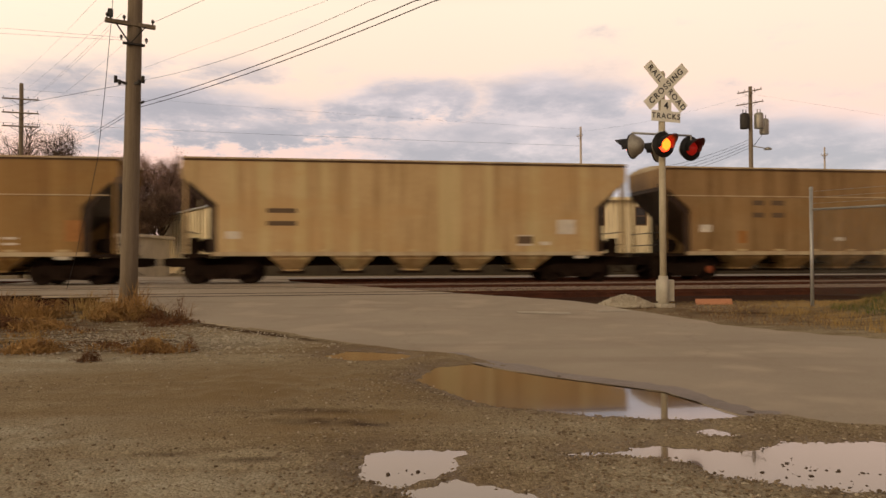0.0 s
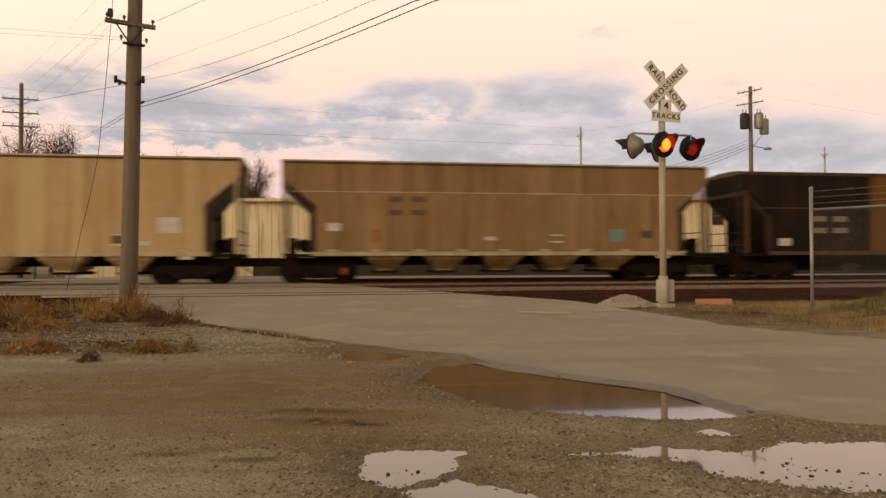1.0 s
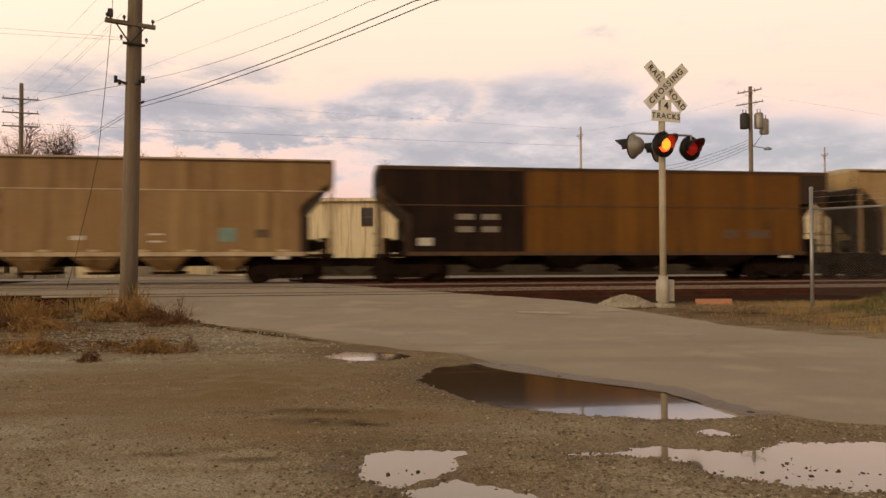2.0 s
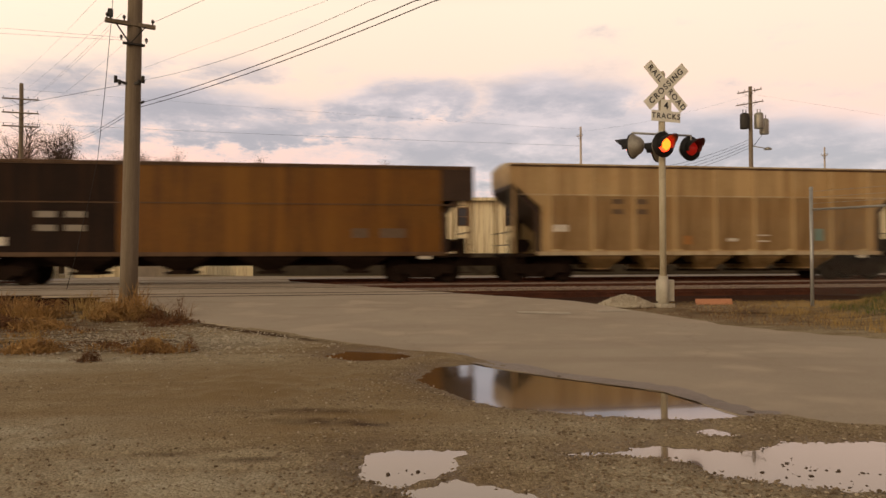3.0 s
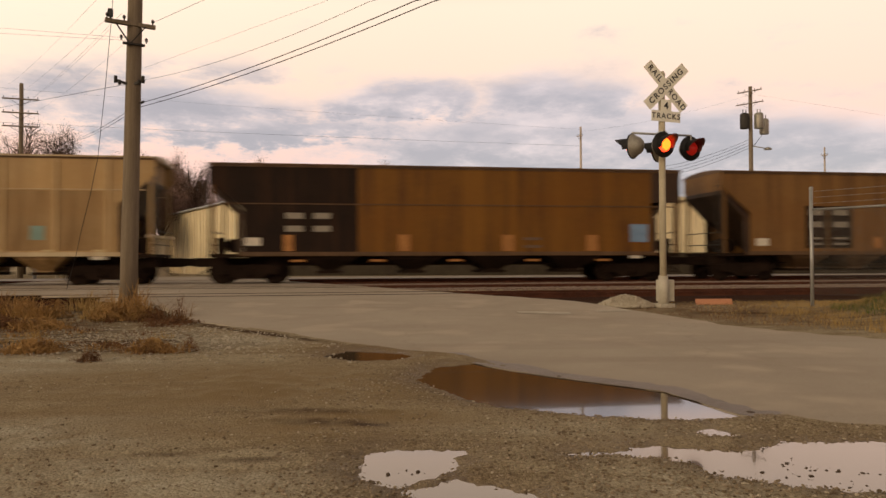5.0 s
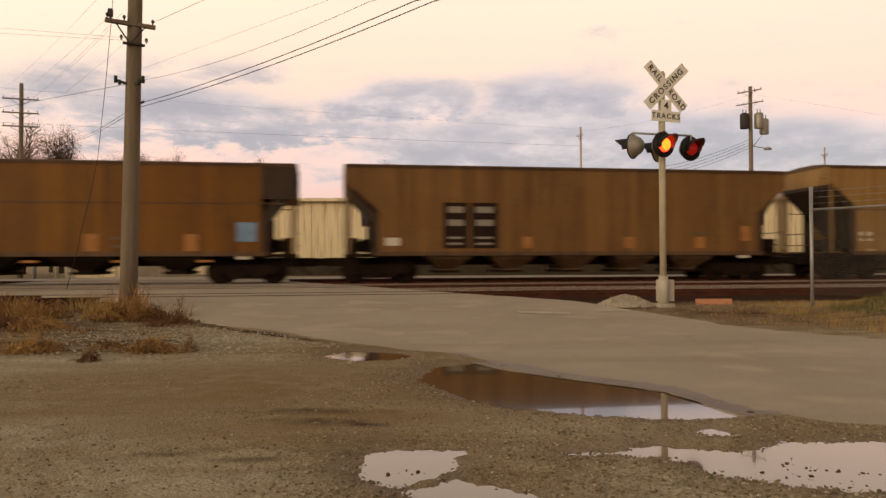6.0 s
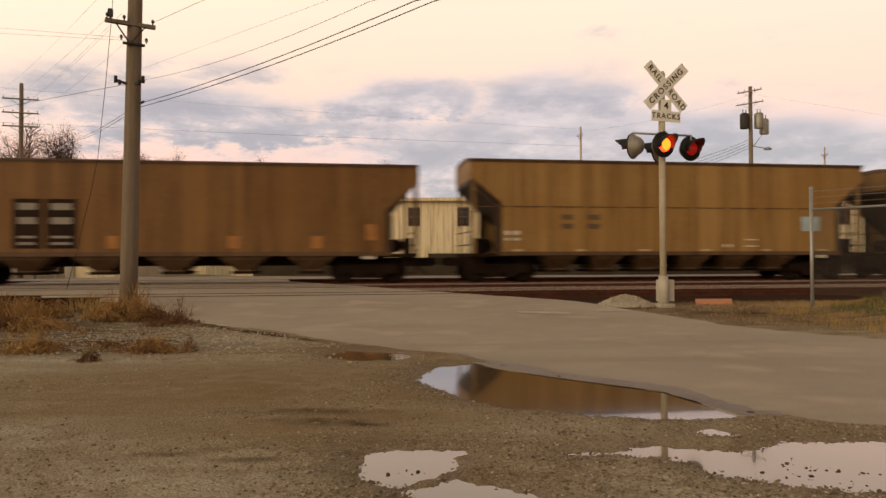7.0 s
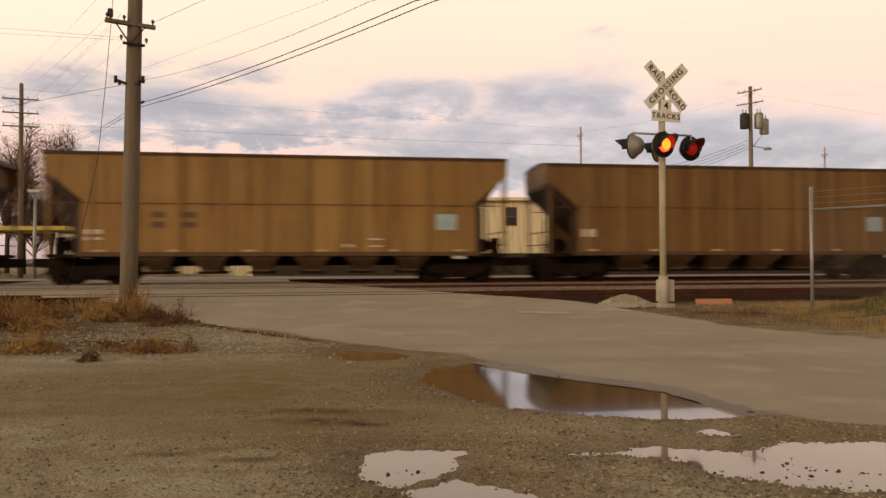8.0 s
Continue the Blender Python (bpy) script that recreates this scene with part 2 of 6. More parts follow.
def dirt_material():
    """Packed gravel and dirt: two tones in patches, pebble specks, and the mud, soil, stain and damp that the land carries."""
    m = bpy.data.materials.new("packed_gravel_dirt")
    m.use_nodes = True
    t = m.node_tree
    b = t.nodes["Principled BSDF"]
    co = t.nodes.new("ShaderNodeTexCoord").outputs["Object"]

    def noise_at(s, d=5.0, r=0.6):
        n = t.nodes.new("ShaderNodeTexNoise")
        n.inputs["Scale"].default_value, n.inputs["Detail"].default_value, n.inputs["Roughness"].default_value = s, d, r
        t.links.new(co, n.inputs["Vector"])
        return n.outputs["Fac"]

    def span(v, lo, hi, a=0.0, z=1.0):
        n = t.nodes.new("ShaderNodeMapRange")
        n.interpolation_type = "SMOOTHSTEP"
        t.links.new(v, n.inputs[0])
        for i, q in enumerate((lo, hi, a, z)):
            n.inputs[i + 1].default_value = q
        return n.outputs[0]

    def mix(fac, p, q, blend="MIX"):
        n = t.nodes.new("ShaderNodeMix")
        n.data_type, n.blend_type = "RGBA", blend
        for i, v in ((0, fac), (6, p), (7, q)):
            if isinstance(v, (int, float)):
                n.inputs[i].default_value = v
            elif isinstance(v, tuple):
                n.inputs[i].default_value = (*v, 1)
            else:
                t.links.new(v, n.inputs[i])
        return n.outputs[2]

    def layer(name):
        n = t.nodes.new("ShaderNodeAttribute")
        n.attribute_name = name
        return n.outputs["Fac"]

    col = mix(span(noise_at(0.55), 0.38, 0.62), (0.45, 0.385, 0.26), (0.32, 0.25, 0.15))
    col = mix(span(noise_at(4.0), 0.45, 0.7), col, (0.25, 0.19, 0.12))
    mp = t.nodes.new("ShaderNodeMapping")
    mp.inputs[2].default_value, mp.inputs[3].default_value = (0, 0, radians(14)), (0.35, 2.6, 1)
    t.links.new(co, mp.inputs[0])
    for at_scale, lo, hi, c in ((0.8, 0.50, 0.64, (0.40, 0.335, 0.23)), (1.3, 0.52, 0.66, (0.22, 0.155, 0.082))):
        n = t.nodes.new("ShaderNodeTexNoise")
        n.inputs["Scale"].default_value, n.inputs["Detail"].default_value = at_scale, 6.0
        t.links.new(mp.outputs[0], n.inputs["Vector"])
        col = mix(span(n.outputs["Fac"], lo, hi, 0.0, 0.7), col, c)
    vor = t.nodes.new("ShaderNodeTexVoronoi")
    vor.inputs["Scale"].default_value = 75
    t.links.new(co, vor.inputs["Vector"])
    sep = t.nodes.new("ShaderNodeSeparateColor")
    t.links.new(vor.outputs["Color"], sep.inputs[0])
    pebble = mix(span(sep.outputs[0], 0.1, 0.95), (0.13, 0.10, 0.06), (0.43, 0.36, 0.24))
    col = mix(0.45, col, pebble)
    col = mix(layer("pale"), col, mix(span(sep.outputs[1], 0.2, 0.95), (0.33, 0.295, 0.21), (0.52, 0.47, 0.36)))
    col = mix(layer("mud"), col, (0.245, 0.175, 0.092))
    col = mix(layer("soil"), col, (0.075, 0.045, 0.026))
    col = mix(layer("stain"), col, (0.034, 0.012, 0.008))
    col = mix(layer("damp"), col, (0.55, 0.47, 0.38), "MULTIPLY")
    t.links.new(col, b.inputs["Base Color"])
    t.links.new(span(layer("damp"), 0.0, 1.0, 0.96, 0.45), b.inputs["Roughness"])
    t.links.new(span(layer("damp"), 0.0, 1.0, 0.03, 0.30), b.inputs["Specular IOR Level"])
    bp = t.nodes.new("ShaderNodeBump")
    bp.inputs["Strength"].default_value, bp.inputs["Distance"].default_value = 0.7, 0.012
    ad = t.nodes.new("ShaderNodeMath")
    ad.operation = "SUBTRACT"
    t.links.new(noise_at(30, 6.0, 0.7), ad.inputs[0])
    t.links.new(vor.outputs["Distance"], ad.inputs[1])
    t.links.new(ad.outputs[0], bp.inputs["Height"])
    t.links.new(bp.outputs[0], b.inputs["Normal"])
    return m


dirt = dirt_material()
rust = material("rusty_steel", (0.11, 0.042, 0.024), (0.05, 0.022, 0.015), rough=0.85, spec=0.1, scale=2, fine_scale=30)
tie_wood = material("creosoted_wood", (0.050, 0.023, 0.015), (0.026, 0.013, 0.010), rough=0.95, spec=0.1, scale=3, fine_scale=30, each=0.5)
under = material("grimy_black_steel", (0.011, 0.007, 0.005), (0.026, 0.015, 0.010), rough=0.9, scale=2, fine_scale=20, spec=0.08)
pole_wood = material("weathered_pole_wood", (0.25, 0.20, 0.14), (0.14, 0.11, 0.075), rough=0.9, scale=3, fine_scale=30, stretch=(6, 6, 0.25), bump=0.5)
steel = material("galvanised_steel", (0.42, 0.42, 0.40), (0.30, 0.30, 0.29), rough=0.5, metal=0.6, scale=6)
dark_iron = material("dark_iron", (0.05, 0.045, 0.04), rough=0.6, metal=0.3)
concrete = material("pale_concrete", (0.50, 0.46, 0.37), (0.36, 0.33, 0.26), rough=0.9, scale=3, fine_scale=40)


# ---- ground, puddles, road ----
def inside(px, py, pts):
    """Signed distance to a plan outline, positive within."""
    d = np.full(px.shape, 1e9)
    odd = np.zeros(px.shape, bool)
    n = len(pts)
    for i in range(n):
        ax, ay = pts[i]
        bx, by = pts[(i + 1) % n]
        ex, ey = bx - ax, by - ay
        t = np.clip(((px - ax) * ex + (py - ay) * ey) / (ex * ex + ey * ey), 0, 1)
        d = np.minimum(d, np.hypot(px - ax - t * ex, py - ay - t * ey))
        hit = ((ay > py) != (by > py)) & (px < (bx - ax) * (py - ay) / (by - ay + 1e-12) + ax)
        odd ^= hit
    return np.where(odd, d, -d)


def wobble(x, y, s, seed=0.0):
    return np.array([noise.noise((a * s + seed, b * s - seed, seed)) for a, b in zip(x.ravel(), y.ravel())]).reshape(x.shape)


PUDDLES = (
    ((-0.26, 6.3), (-0.10, 7.15), (0.31, 7.40), (0.91, 6.80), (1.76, 6.04), (1.95, 5.48), (2.14, 4.93), (1.90, 4.72), (1.39, 4.71), (0.91, 4.86), (0.30, 5.20)),
    ((-1.34, 7.95), (-1.12, 8.5), (-0.55, 8.25), (-0.30, 7.95), (-0.48, 7.6), (-0.88, 7.5)),
    ((-0.44, 3.86), (-0.29, 4.03), (0.12, 3.98), (0.04, 3.60), (-0.20, 3.33), (-0.39, 3.46)),
    ((-0.16, 3.25), (0.06, 3.42), (0.40, 3.19), (0.45, 3.0), (-0.1, 3.0)),
    ((0.66, 3.86), (1.19, 4.03), (1.60, 3.92), (1.91, 4.12), (2.9, 4.10), (2.9, 3.1), (1.91, 3.20), (1.56, 3.33), (1.33, 3.45), (1.13, 3.79)),
    ((1.48, 4.36), (1.6, 4.42), (1.7, 4.27), (1.55, 4.26)),
)
ROAD = ((-6.4, 30.8), (-1.42, 21.9), (1.25, 17.0), (2.75, 15.4), (3.55, 13.5), (4.46, 11.5), (5.81, 9.66), (9.5, 6.2), (24, -6),
        (10, -6), (4.4, 2.6), (2.61, 4.33), (2.28, 4.45), (1.97, 4.86), (1.72, 5.75), (0.90, 6.58), (0.42, 7.2), (0.05, 7.85), (-0.55, 8.3), (-1.35, 9.08), (-2.55, 10.54), (-4.05, 11.9),
        (-5.3, 14.0), (-7.5, 16.6), (-11, 18.6), (-16, 21), (-19, 42), (-9, 42))


def bed(x, y):
    """Height of the land before puddles and bumps: it climbs a little to the railway."""
    w = -x * SA + y * CA
    k = np.clip((w - 9.0) / 8.5, 0, 1)
    bank = 0.42 * np.exp(-(((x - 8.7) / 1.3) ** 2 + ((y - 12.8) / 1.6) ** 2))
    bank = bank + 0.115 * np.exp(-((w - 21.4) / 1.25) ** 4) + 0.10 * np.exp(-((w - 26.6) / 0.95) ** 4)
    return 0.035 + 0.075 * k * k * (3 - 2 * k) + bank


def spread(lo, hi, step, out_lo, out_hi, grow=1.16):
    mid = list(np.arange(lo, hi, step))
    s, p, after = step, hi, []
    while p < out_hi:
        after.append(p)
        s *= grow
        p += s
    s, p, before = step, lo - step, []
    while p > out_lo:
        before.append(p)
        s *= grow
        p -= s
    return np.array([out_lo] + before[::-1] + mid + after + [out_hi])


gx = spread(-4.6, 2.9, 0.034, -1500, 1500)
gy = spread(2.6, 12.4, 0.036, -300, 3000, 1.12)
GX, GY = np.meshgrid(gx, gy)
near = (np.abs(GX) < 14) & (GY > -3) & (GY < 26)
rough_a = np.where(near, wobble(GX, GY, 1.1, 3.1), 0)
rough_b = np.where(near, wobble(GX, GY, 7.0, 9.4), 0)
rough_c = np.where(near, wobble(GX, GY, 22.0, 1.7), 0)
pud = np.full(GX.shape, -9.0)
for pts in PUDDLES:
    pud = np.maximum(pud, inside(GX, GY, pts))
road_in = inside(GX, GY, ROAD)
pk = np.clip((pud + 0.10 * rough_b + 0.12 * rough_c + 0.17) / 0.32, 0, 1)
GZ = bed(GX, GY) + 0.012 * rough_a + 0.008 * rough_b + 0.005 * rough_c
GZ = GZ * (1 - pk) + pk * (-0.024 + 0.016 * np.maximum(rough_b, -0.3) + 0.020 * rough_c)
GZ -= 0.07 * np.clip((road_in - 0.10) / 0.25, 0, 1)
GZ = np.where(GY > 60, np.minimum(GZ, 0.1), GZ)
nx, ny = len(gx), len(gy)
idx = np.arange(nx * ny).reshape(ny, nx)
quads = np.stack([idx[:-1, :-1], idx[:-1, 1:], idx[1:, 1:], idx[1:, :-1]], -1).reshape(-1, 4)
ground = part("ground", raw("ground", np.stack([GX, GY, GZ], -1).reshape(-1, 3).tolist(), quads.tolist(), dirt, True))
W_ALL = -GX * SA + GY * CA


def keep_layer(name, values):
    at_ = ground.data.attributes.new(name, "FLOAT", "POINT")
    at_.data.foreach_set("value", np.clip(values, 0, 1).astype(np.float32).ravel())


def soft(cx, cy, rx, ry, turn=0.0):
    c, q = math.cos(radians(turn)), math.sin(radians(turn))
    dx, dy = (GX - cx) * c + (GY - cy) * q, -(GX - cx) * q + (GY - cy) * c
    return np.exp(-((dx / rx) ** 2 + (dy / ry) ** 2) ** 1.5)


SMEAR = np.maximum.reduce([soft(-1.47, 3.80, 0.15, 0.045, 3), 0.7 * soft(-0.97, 3.68, 0.2, 0.05, 0), soft(-0.42, 4.45, 0.18, 0.045, 0), 0.7 * soft(-0.75, 4.55, 0.35, 0.10, -6), 0.6 * soft(-0.95, 4.9, 0.5, 0.10, -8)])
ruts = np.maximum.reduce([soft(-1.7, 6.0, 2.0, 1.1, -12), 0.9 * soft(-0.5, 4.7, 0.9, 0.30, -8), 0.8 * soft(-0.5, 8.0, 1.2, 0.7, -40), 0.8 * soft(-1.2, 4.4, 1.2, 0.35, -6),
                          0.6 * soft(-2.8, 7.0, 1.8, 0.25, -4), 0.6 * soft(-2.3, 4.9, 1.0, 0.25, 4)])
keep_layer("pale", np.maximum.reduce([0.75 * soft(-3.0, 9.3, 1.1, 0.5, -10), 0.85 * soft(-3.9, 7.1, 1.8, 0.6, -4), 0.7 * soft(-4.6, 9.4, 2.2, 1.2), 0.6 * soft(-2.2, 4.3, 0.7, 0.5), 0.55 * soft(-1.7, 3.2, 0.9, 0.5), 0.5 * soft(-5.2, 8.2, 1.4, 0.4),
                                       0.45 * soft(-0.8, 3.3, 0.5, 0.35), 0.55 * soft(1.1, 3.3, 0.6, 0.4), 0.4 * soft(0.6, 4.4, 0.8, 0.3, -10), 0.6 * soft(-5.6, 10.6, 1.2, 0.35)]) * (1.0 + 0.9 * rough_a + 1.1 * rough_b))
keep_layer("mud", ruts * (0.85 + 0.5 * rough_a + 0.5 * rough_b))
# the long thin term at -46 degrees darkens a line along the road's edge
keep_layer("soil", np.maximum.reduce([0.45 * soft(-6.6, 12.2, 3.4, 2.3), 0.8 * soft(-4.0, 9.1, 0.8, 0.4), 0.8 * soft(-5.6, 8.9, 1.4, 0.5), soft(-3.7, 12.0, 1.1, 0.30, -38), 0.5 * soft(8.0, 12.2, 3.8, 3.0), 0.6 * soft(5.9, 13.4, 1.9, 1.3), 0.55 * SMEAR, 0.55 * soft(-5.0, 9.7, 1.9, 1.3), 0.5 * soft(-4.4, 8.7, 1.8, 0.8), 0.95 * soft(-2.95, 10.62, 2.3, 0.13, -46), 0.8 * soft(-3.9, 11.6, 0.9, 0.4, -40)])
           * (1.0 + 1.0 * rough_a + 1.5 * rough_b + 0.9 * rough_c))
belt = np.exp(-((W_ALL - 17.2) / 2.5) ** 6) + 0.55 * np.exp(-((W_ALL - 24.0) / 1.3) ** 4) + 0.7 * np.exp(-((W_ALL - 29.3) / 1.5) ** 4)
keep_layer("stain", belt * 0.95)
keep_layer("damp", np.where(pud > 0, 1.0, np.exp(-np.minimum(pud, 0) ** 2 / 0.06)) * 0.85 * (0.8 + 0.5 * rough_b) + 0.5 * SMEAR)
tagged(ground, "tan gravel and dirt lot with shallow dips", "ground", kind="structure")

water_mat = bpy.data.materials.new("puddle_water")
water_mat.use_nodes = True
wb = water_mat.node_tree.nodes["Principled BSDF"]
wb.inputs["Base Color"].default_value = (0.095, 0.062, 0.029, 1)
wb.inputs["Roughness"].default_value = 0.07
wb.inputs["IOR"].default_value = 1.36
wb.inputs["Specular IOR Level"].default_value = 0.5
wb.inputs["Coat Weight"].default_value = 0.6
wb.inputs["Coat Roughness"].default_value = 0.02
wb.inputs["Coat IOR"].default_value = 1.38


def puddle(pts, label, k):
    xs, ys = [p[0] for p in pts], [p[1] for p in pts]
    bm = bmesh.new()
    cx, cy = sum(xs) / len(xs), sum(ys) / len(ys)
    ring = [bm.verts.new((cx + (x - cx) * 1.0 + 0.30 * (x - cx) / math.hypot(x - cx, y - cy), y + 0.30 * (y - cy) / math.hypot(x - cx, y - cy), 0.0015 * k)) for x, y in pts]
    bm.faces.new(ring)
    bmesh.ops.triangulate(bm, faces=bm.faces)
    return tagged(part("puddle", bm, water_mat), label, "puddle", "puddles in the lot", "structure")


for k, pts in enumerate(PUDDLES):
    puddle(pts, "shallow brown rain puddle mirroring the dusk sky", k)


def road_height(x, y):
    w = -x * SA + y * CA
    k = min(max((w - 9.0) / 8.0, 0), 1)
    return 0.005 + 0.230 * k * k * (3 - 2 * k)


def build_road():
    pts = []
    n = len(ROAD)
    for i in range(n):
        a, b = Vector(ROAD[i]), Vector(ROAD[(i + 1) % n])
        steps = max(1, int((b - a).length / 0.12)) if a.y < 24 and b.y < 24 and a.x < 10 else 6
        for k in range(steps):
            p = a.lerp(b, k / steps)
            q = 0.06 * noise.noise((p.x * 1.5, p.y * 1.5, 4)) + 0.025 * noise.noise((p.x * 7, p.y * 7, 2))
            nrm = (b - a).orthogonal().normalized()
            p = p + nrm * q
            pts.append((p.x, p.y))
    bm = bmesh.new()
    top = [bm.verts.new((x, y, 0)) for x, y in pts]
    bm.faces.new(top)
    bmesh.ops.triangulate(bm, faces=bm.faces)
    for cut in [c * 0.8 for c in range(10, 60)]:
        g = bm.verts[:] + bm.edges[:] + bm.faces[:]
        bmesh.ops.bisect_plane(bm, geom=g, plane_co=(*uw(0, cut), 0), plane_no=(-SA, CA, 0))
    for v in bm.verts:
        v.co.z = road_height(v.co.x, v.co.y)
    rim = [e for e in bm.edges if e.is_boundary]
    ext = bmesh.ops.extrude_edge_only(bm, edges=rim)
    for v in ext["geom"]:
        if isinstance(v, bmesh.types.BMVert):
            v.co.z -= 0.10
    return tagged(part("road", bm, asphalt), "pale worn asphalt road with broken edges", "road", kind="structure")


build_road()


wet_asphalt = material("wet_asphalt", (0.21, 0.17, 0.145), (0.14, 0.112, 0.095), rough=0.42, scale=2.0, fine_scale=50, amount=0.8, bump=0.3, bump_scale=150, spec=0.4)


def wet_fringe():
    """The damp edge of the asphalt along the long puddle."""
    run = ((2.10, 4.72), (1.97, 4.86), (1.72, 5.75), (0.90, 6.58), (0.42, 7.2), (0.05, 7.85), (-0.55, 8.3))
    bm = bmesh.new()
    outer, inner = [], []
    for a, b in zip(run, run[1:]):
        a, b = Vector(a), Vector(b)
        for k in range(14):
            p = a.lerp(b, k / 14)
            grow = 0.27 + 0.14 * noise.noise((p.x * 2.2, p.y * 2.2, 8)) + 0.05 * noise.noise((p.x * 9, p.y * 9, 3))
            q = p + Vector((0.62, 0.78)) * grow
            p = p - Vector((0.62, 0.78)) * 0.02
            outer.append(bm.verts.new((p.x, p.y, road_height(p.x, p.y) + 0.003)))
            inner.append(bm.verts.new((q.x, q.y, road_height(q.x, q.y) + 0.003)))
    for k in range(len(outer) - 1):
        bm.faces.new((outer[k], outer[k + 1], inner[k + 1], inner[k]))
    return tagged(part("road_edge", bm, wet_asphalt), "damp dark edge of the asphalt by the puddle", "road", kind="structure")


wet_fringe()

worn_white = material("worn_white_road_paint", (0.55, 0.50, 0.40), (0.40, 0.35, 0.27), rough=0.85, scale=5, fine_scale=50, amount=0.8)
for ax, ay, bx, by in ((1.33, 13.05, 2.26, 12.95), (2.78, 13.3, 3.42, 13.45)):
    bm = bmesh.new()
    steps = 8
    lower, upper = [], []
    for k in range(steps + 1):
        x, y = ax + (bx - ax) * k / steps, ay + (by - ay) * k / steps
        lower.append(bm.verts.new((x, y - 0.07 + 0.03 * noise.noise((x * 5, 0, 0)), road_height(x, y) + 0.006)))
        upper.append(bm.verts.new((x, y + 0.28 + 0.04 * noise.noise((x * 5, 3, 0)), road_height(x, y + 0.28) + 0.006)))
    for k in range(steps):
        bm.faces.new((lower[k], lower[k + 1], upper[k + 1], upper[k]))
    tagged(part("road_marking", bm, worn_white), "worn white stop line on the asphalt", "road marking", kind="structure")


# ---- pale service road behind the railway ----
grey_gravel = material("grey_crushed_gravel", (0.40, 0.36, 0.34), (0.30, 0.27, 0.25), rough=0.9, scale=0.3, fine_scale=14, amount=0.6)


def service_road():
    bm = bmesh.new()
    near_edge, far_edge = [], []
    for k in range(91):
        u = -70 + 1.6 * k
        for row, w, seed in ((near_edge, 36.3, 1.0), (far_edge, 46.0, 7.0)):
            x, y = uw(u, w + 0.35 * noise.noise((u * 0.5, seed, 0)))
            row.append(bm.verts.new((x, y, 0.135)))
    for k in range(90):
        bm.faces.new((near_edge[k], near_edge[k + 1], far_edge[k + 1], far_edge[k]))
    return tagged(part("service_road", bm, grey_gravel), "pale grey gravel service road behind the tracks", "road", kind="structure")


service_road()


# ---- railway tracks ----
def rail_outline():
    return ((-0.068, -0.150), (0.068, -0.150), (0.068, -0.138), (0.012, -0.125), (0.010, -0.045), (0.036, -0.036), (0.036, -0.004), (0.030, 0.0),
            (-0.030, 0.0), (-0.036, -0.004), (-0.036, -0.036), (-0.010, -0.045), (-0.012, -0.125), (-0.068, -0.138))


def railway_track(w, label, u0, u1, span=None):
    x, y = uw(0, w)
    t = empty("railway_track", pose(x, y, RAIL_Z, 0, 0, TURN))
    for s in (-0.7175, 0.7175):
        bm = bmesh.new()
        prism(bm, rail_outline(), -120, 160, pose(0, s, 0, 0, 0, -90))
        part("rail", bm, rust, t)
    bm = bmesh.new()
    box(bm, -0.11, 0.11, -1.3, 1.3, -0.26, -0.152)
    bmesh.ops.bevel(bm, geom=bm.edges[:], offset=0.012, segments=1, affect="EDGES")
    me = mesh_of("sleeper", bm, tie_wood)
    if span:
        for s in (-0.7175, 0.7175):
            for o in (-0.075, 0.075):
                bm = bmesh.new()
                box(bm, span[0], span[1], s + o - 0.035, s + o + 0.035, -0.05, -0.001)
                part("flangeway_strip", bm, under, t, "black rubber flangeway strip")
    u = u0
    while u < u1:
        s = part("sleeper", me, None, t)
        s.matrix_basis = pose(u, random.uniform(-0.05, 0.05), random.uniform(-0.012, 0.006), 0, 0, random.uniform(-2, 2))
        u += 0.52
    return tagged(t, label, "railway track", "railway tracks at the crossing", "structure")


railway_track(TRACK_W[0], "rusty rails on dark brown stained sleepers", 3.2, 27, (-9.5, 3.0))
railway_track(TRACK_W[1], "rusty rails on dark sleepers in ballast", 1.0, 28, (-13, 0.8))
railway_track(TRACK_W[2], "steel rails worn by trains on dark sleepers", -12, 26)
railway_track(TRACK_W[3], "rusty rails on dark sleepers behind", -12, 26)


# ---- hopper cars ----
CAR_W = 1.58


def car_paint(name, base, second, streak):
    return material(name, base, second, rough=0.52, scale=0.7, fine_scale=7, amount=0.6, bump=0.05, bump_scale=12, streak=streak, spec=0.22, dust=tuple(min(0.6, c * 1.3) for c in base))


TAN = car_paint("faded_tan_paint", (0.43, 0.297, 0.142), (0.355, 0.238, 0.108), (0.27, 0.165, 0.075))
PALETAN = car_paint("pale_yellow_tan_paint", (0.53, 0.385, 0.20), (0.45, 0.315, 0.155), (0.33, 0.215, 0.095))
BROWNTAN = car_paint("dusty_brown_paint", (0.285, 0.180, 0.080), (0.225, 0.138, 0.058), (0.16, 0.09, 0.036))
RUSTY = car_paint("oxide_orange_paint", (0.172, 0.076, 0.009), (0.125, 0.052, 0.007), (0.075, 0.030, 0.007))
BLACK = material("sooty_black_paint", (0.022, 0.013, 0.009), (0.015, 0.010, 0.008), rough=0.8, scale=0.7, fine_scale=7, bump=0.05, streak=(0.04, 0.02, 0.011), spec=0.12)
OXIDE = car_paint("brown_oxide_paint", (0.185, 0.098, 0.030), (0.14, 0.07, 0.022), (0.09, 0.042, 0.014))
OLIVE = car_paint("olive_brown_paint", (0.305, 0.186, 0.062), (0.245, 0.142, 0.046), (0.17, 0.085, 0.027))
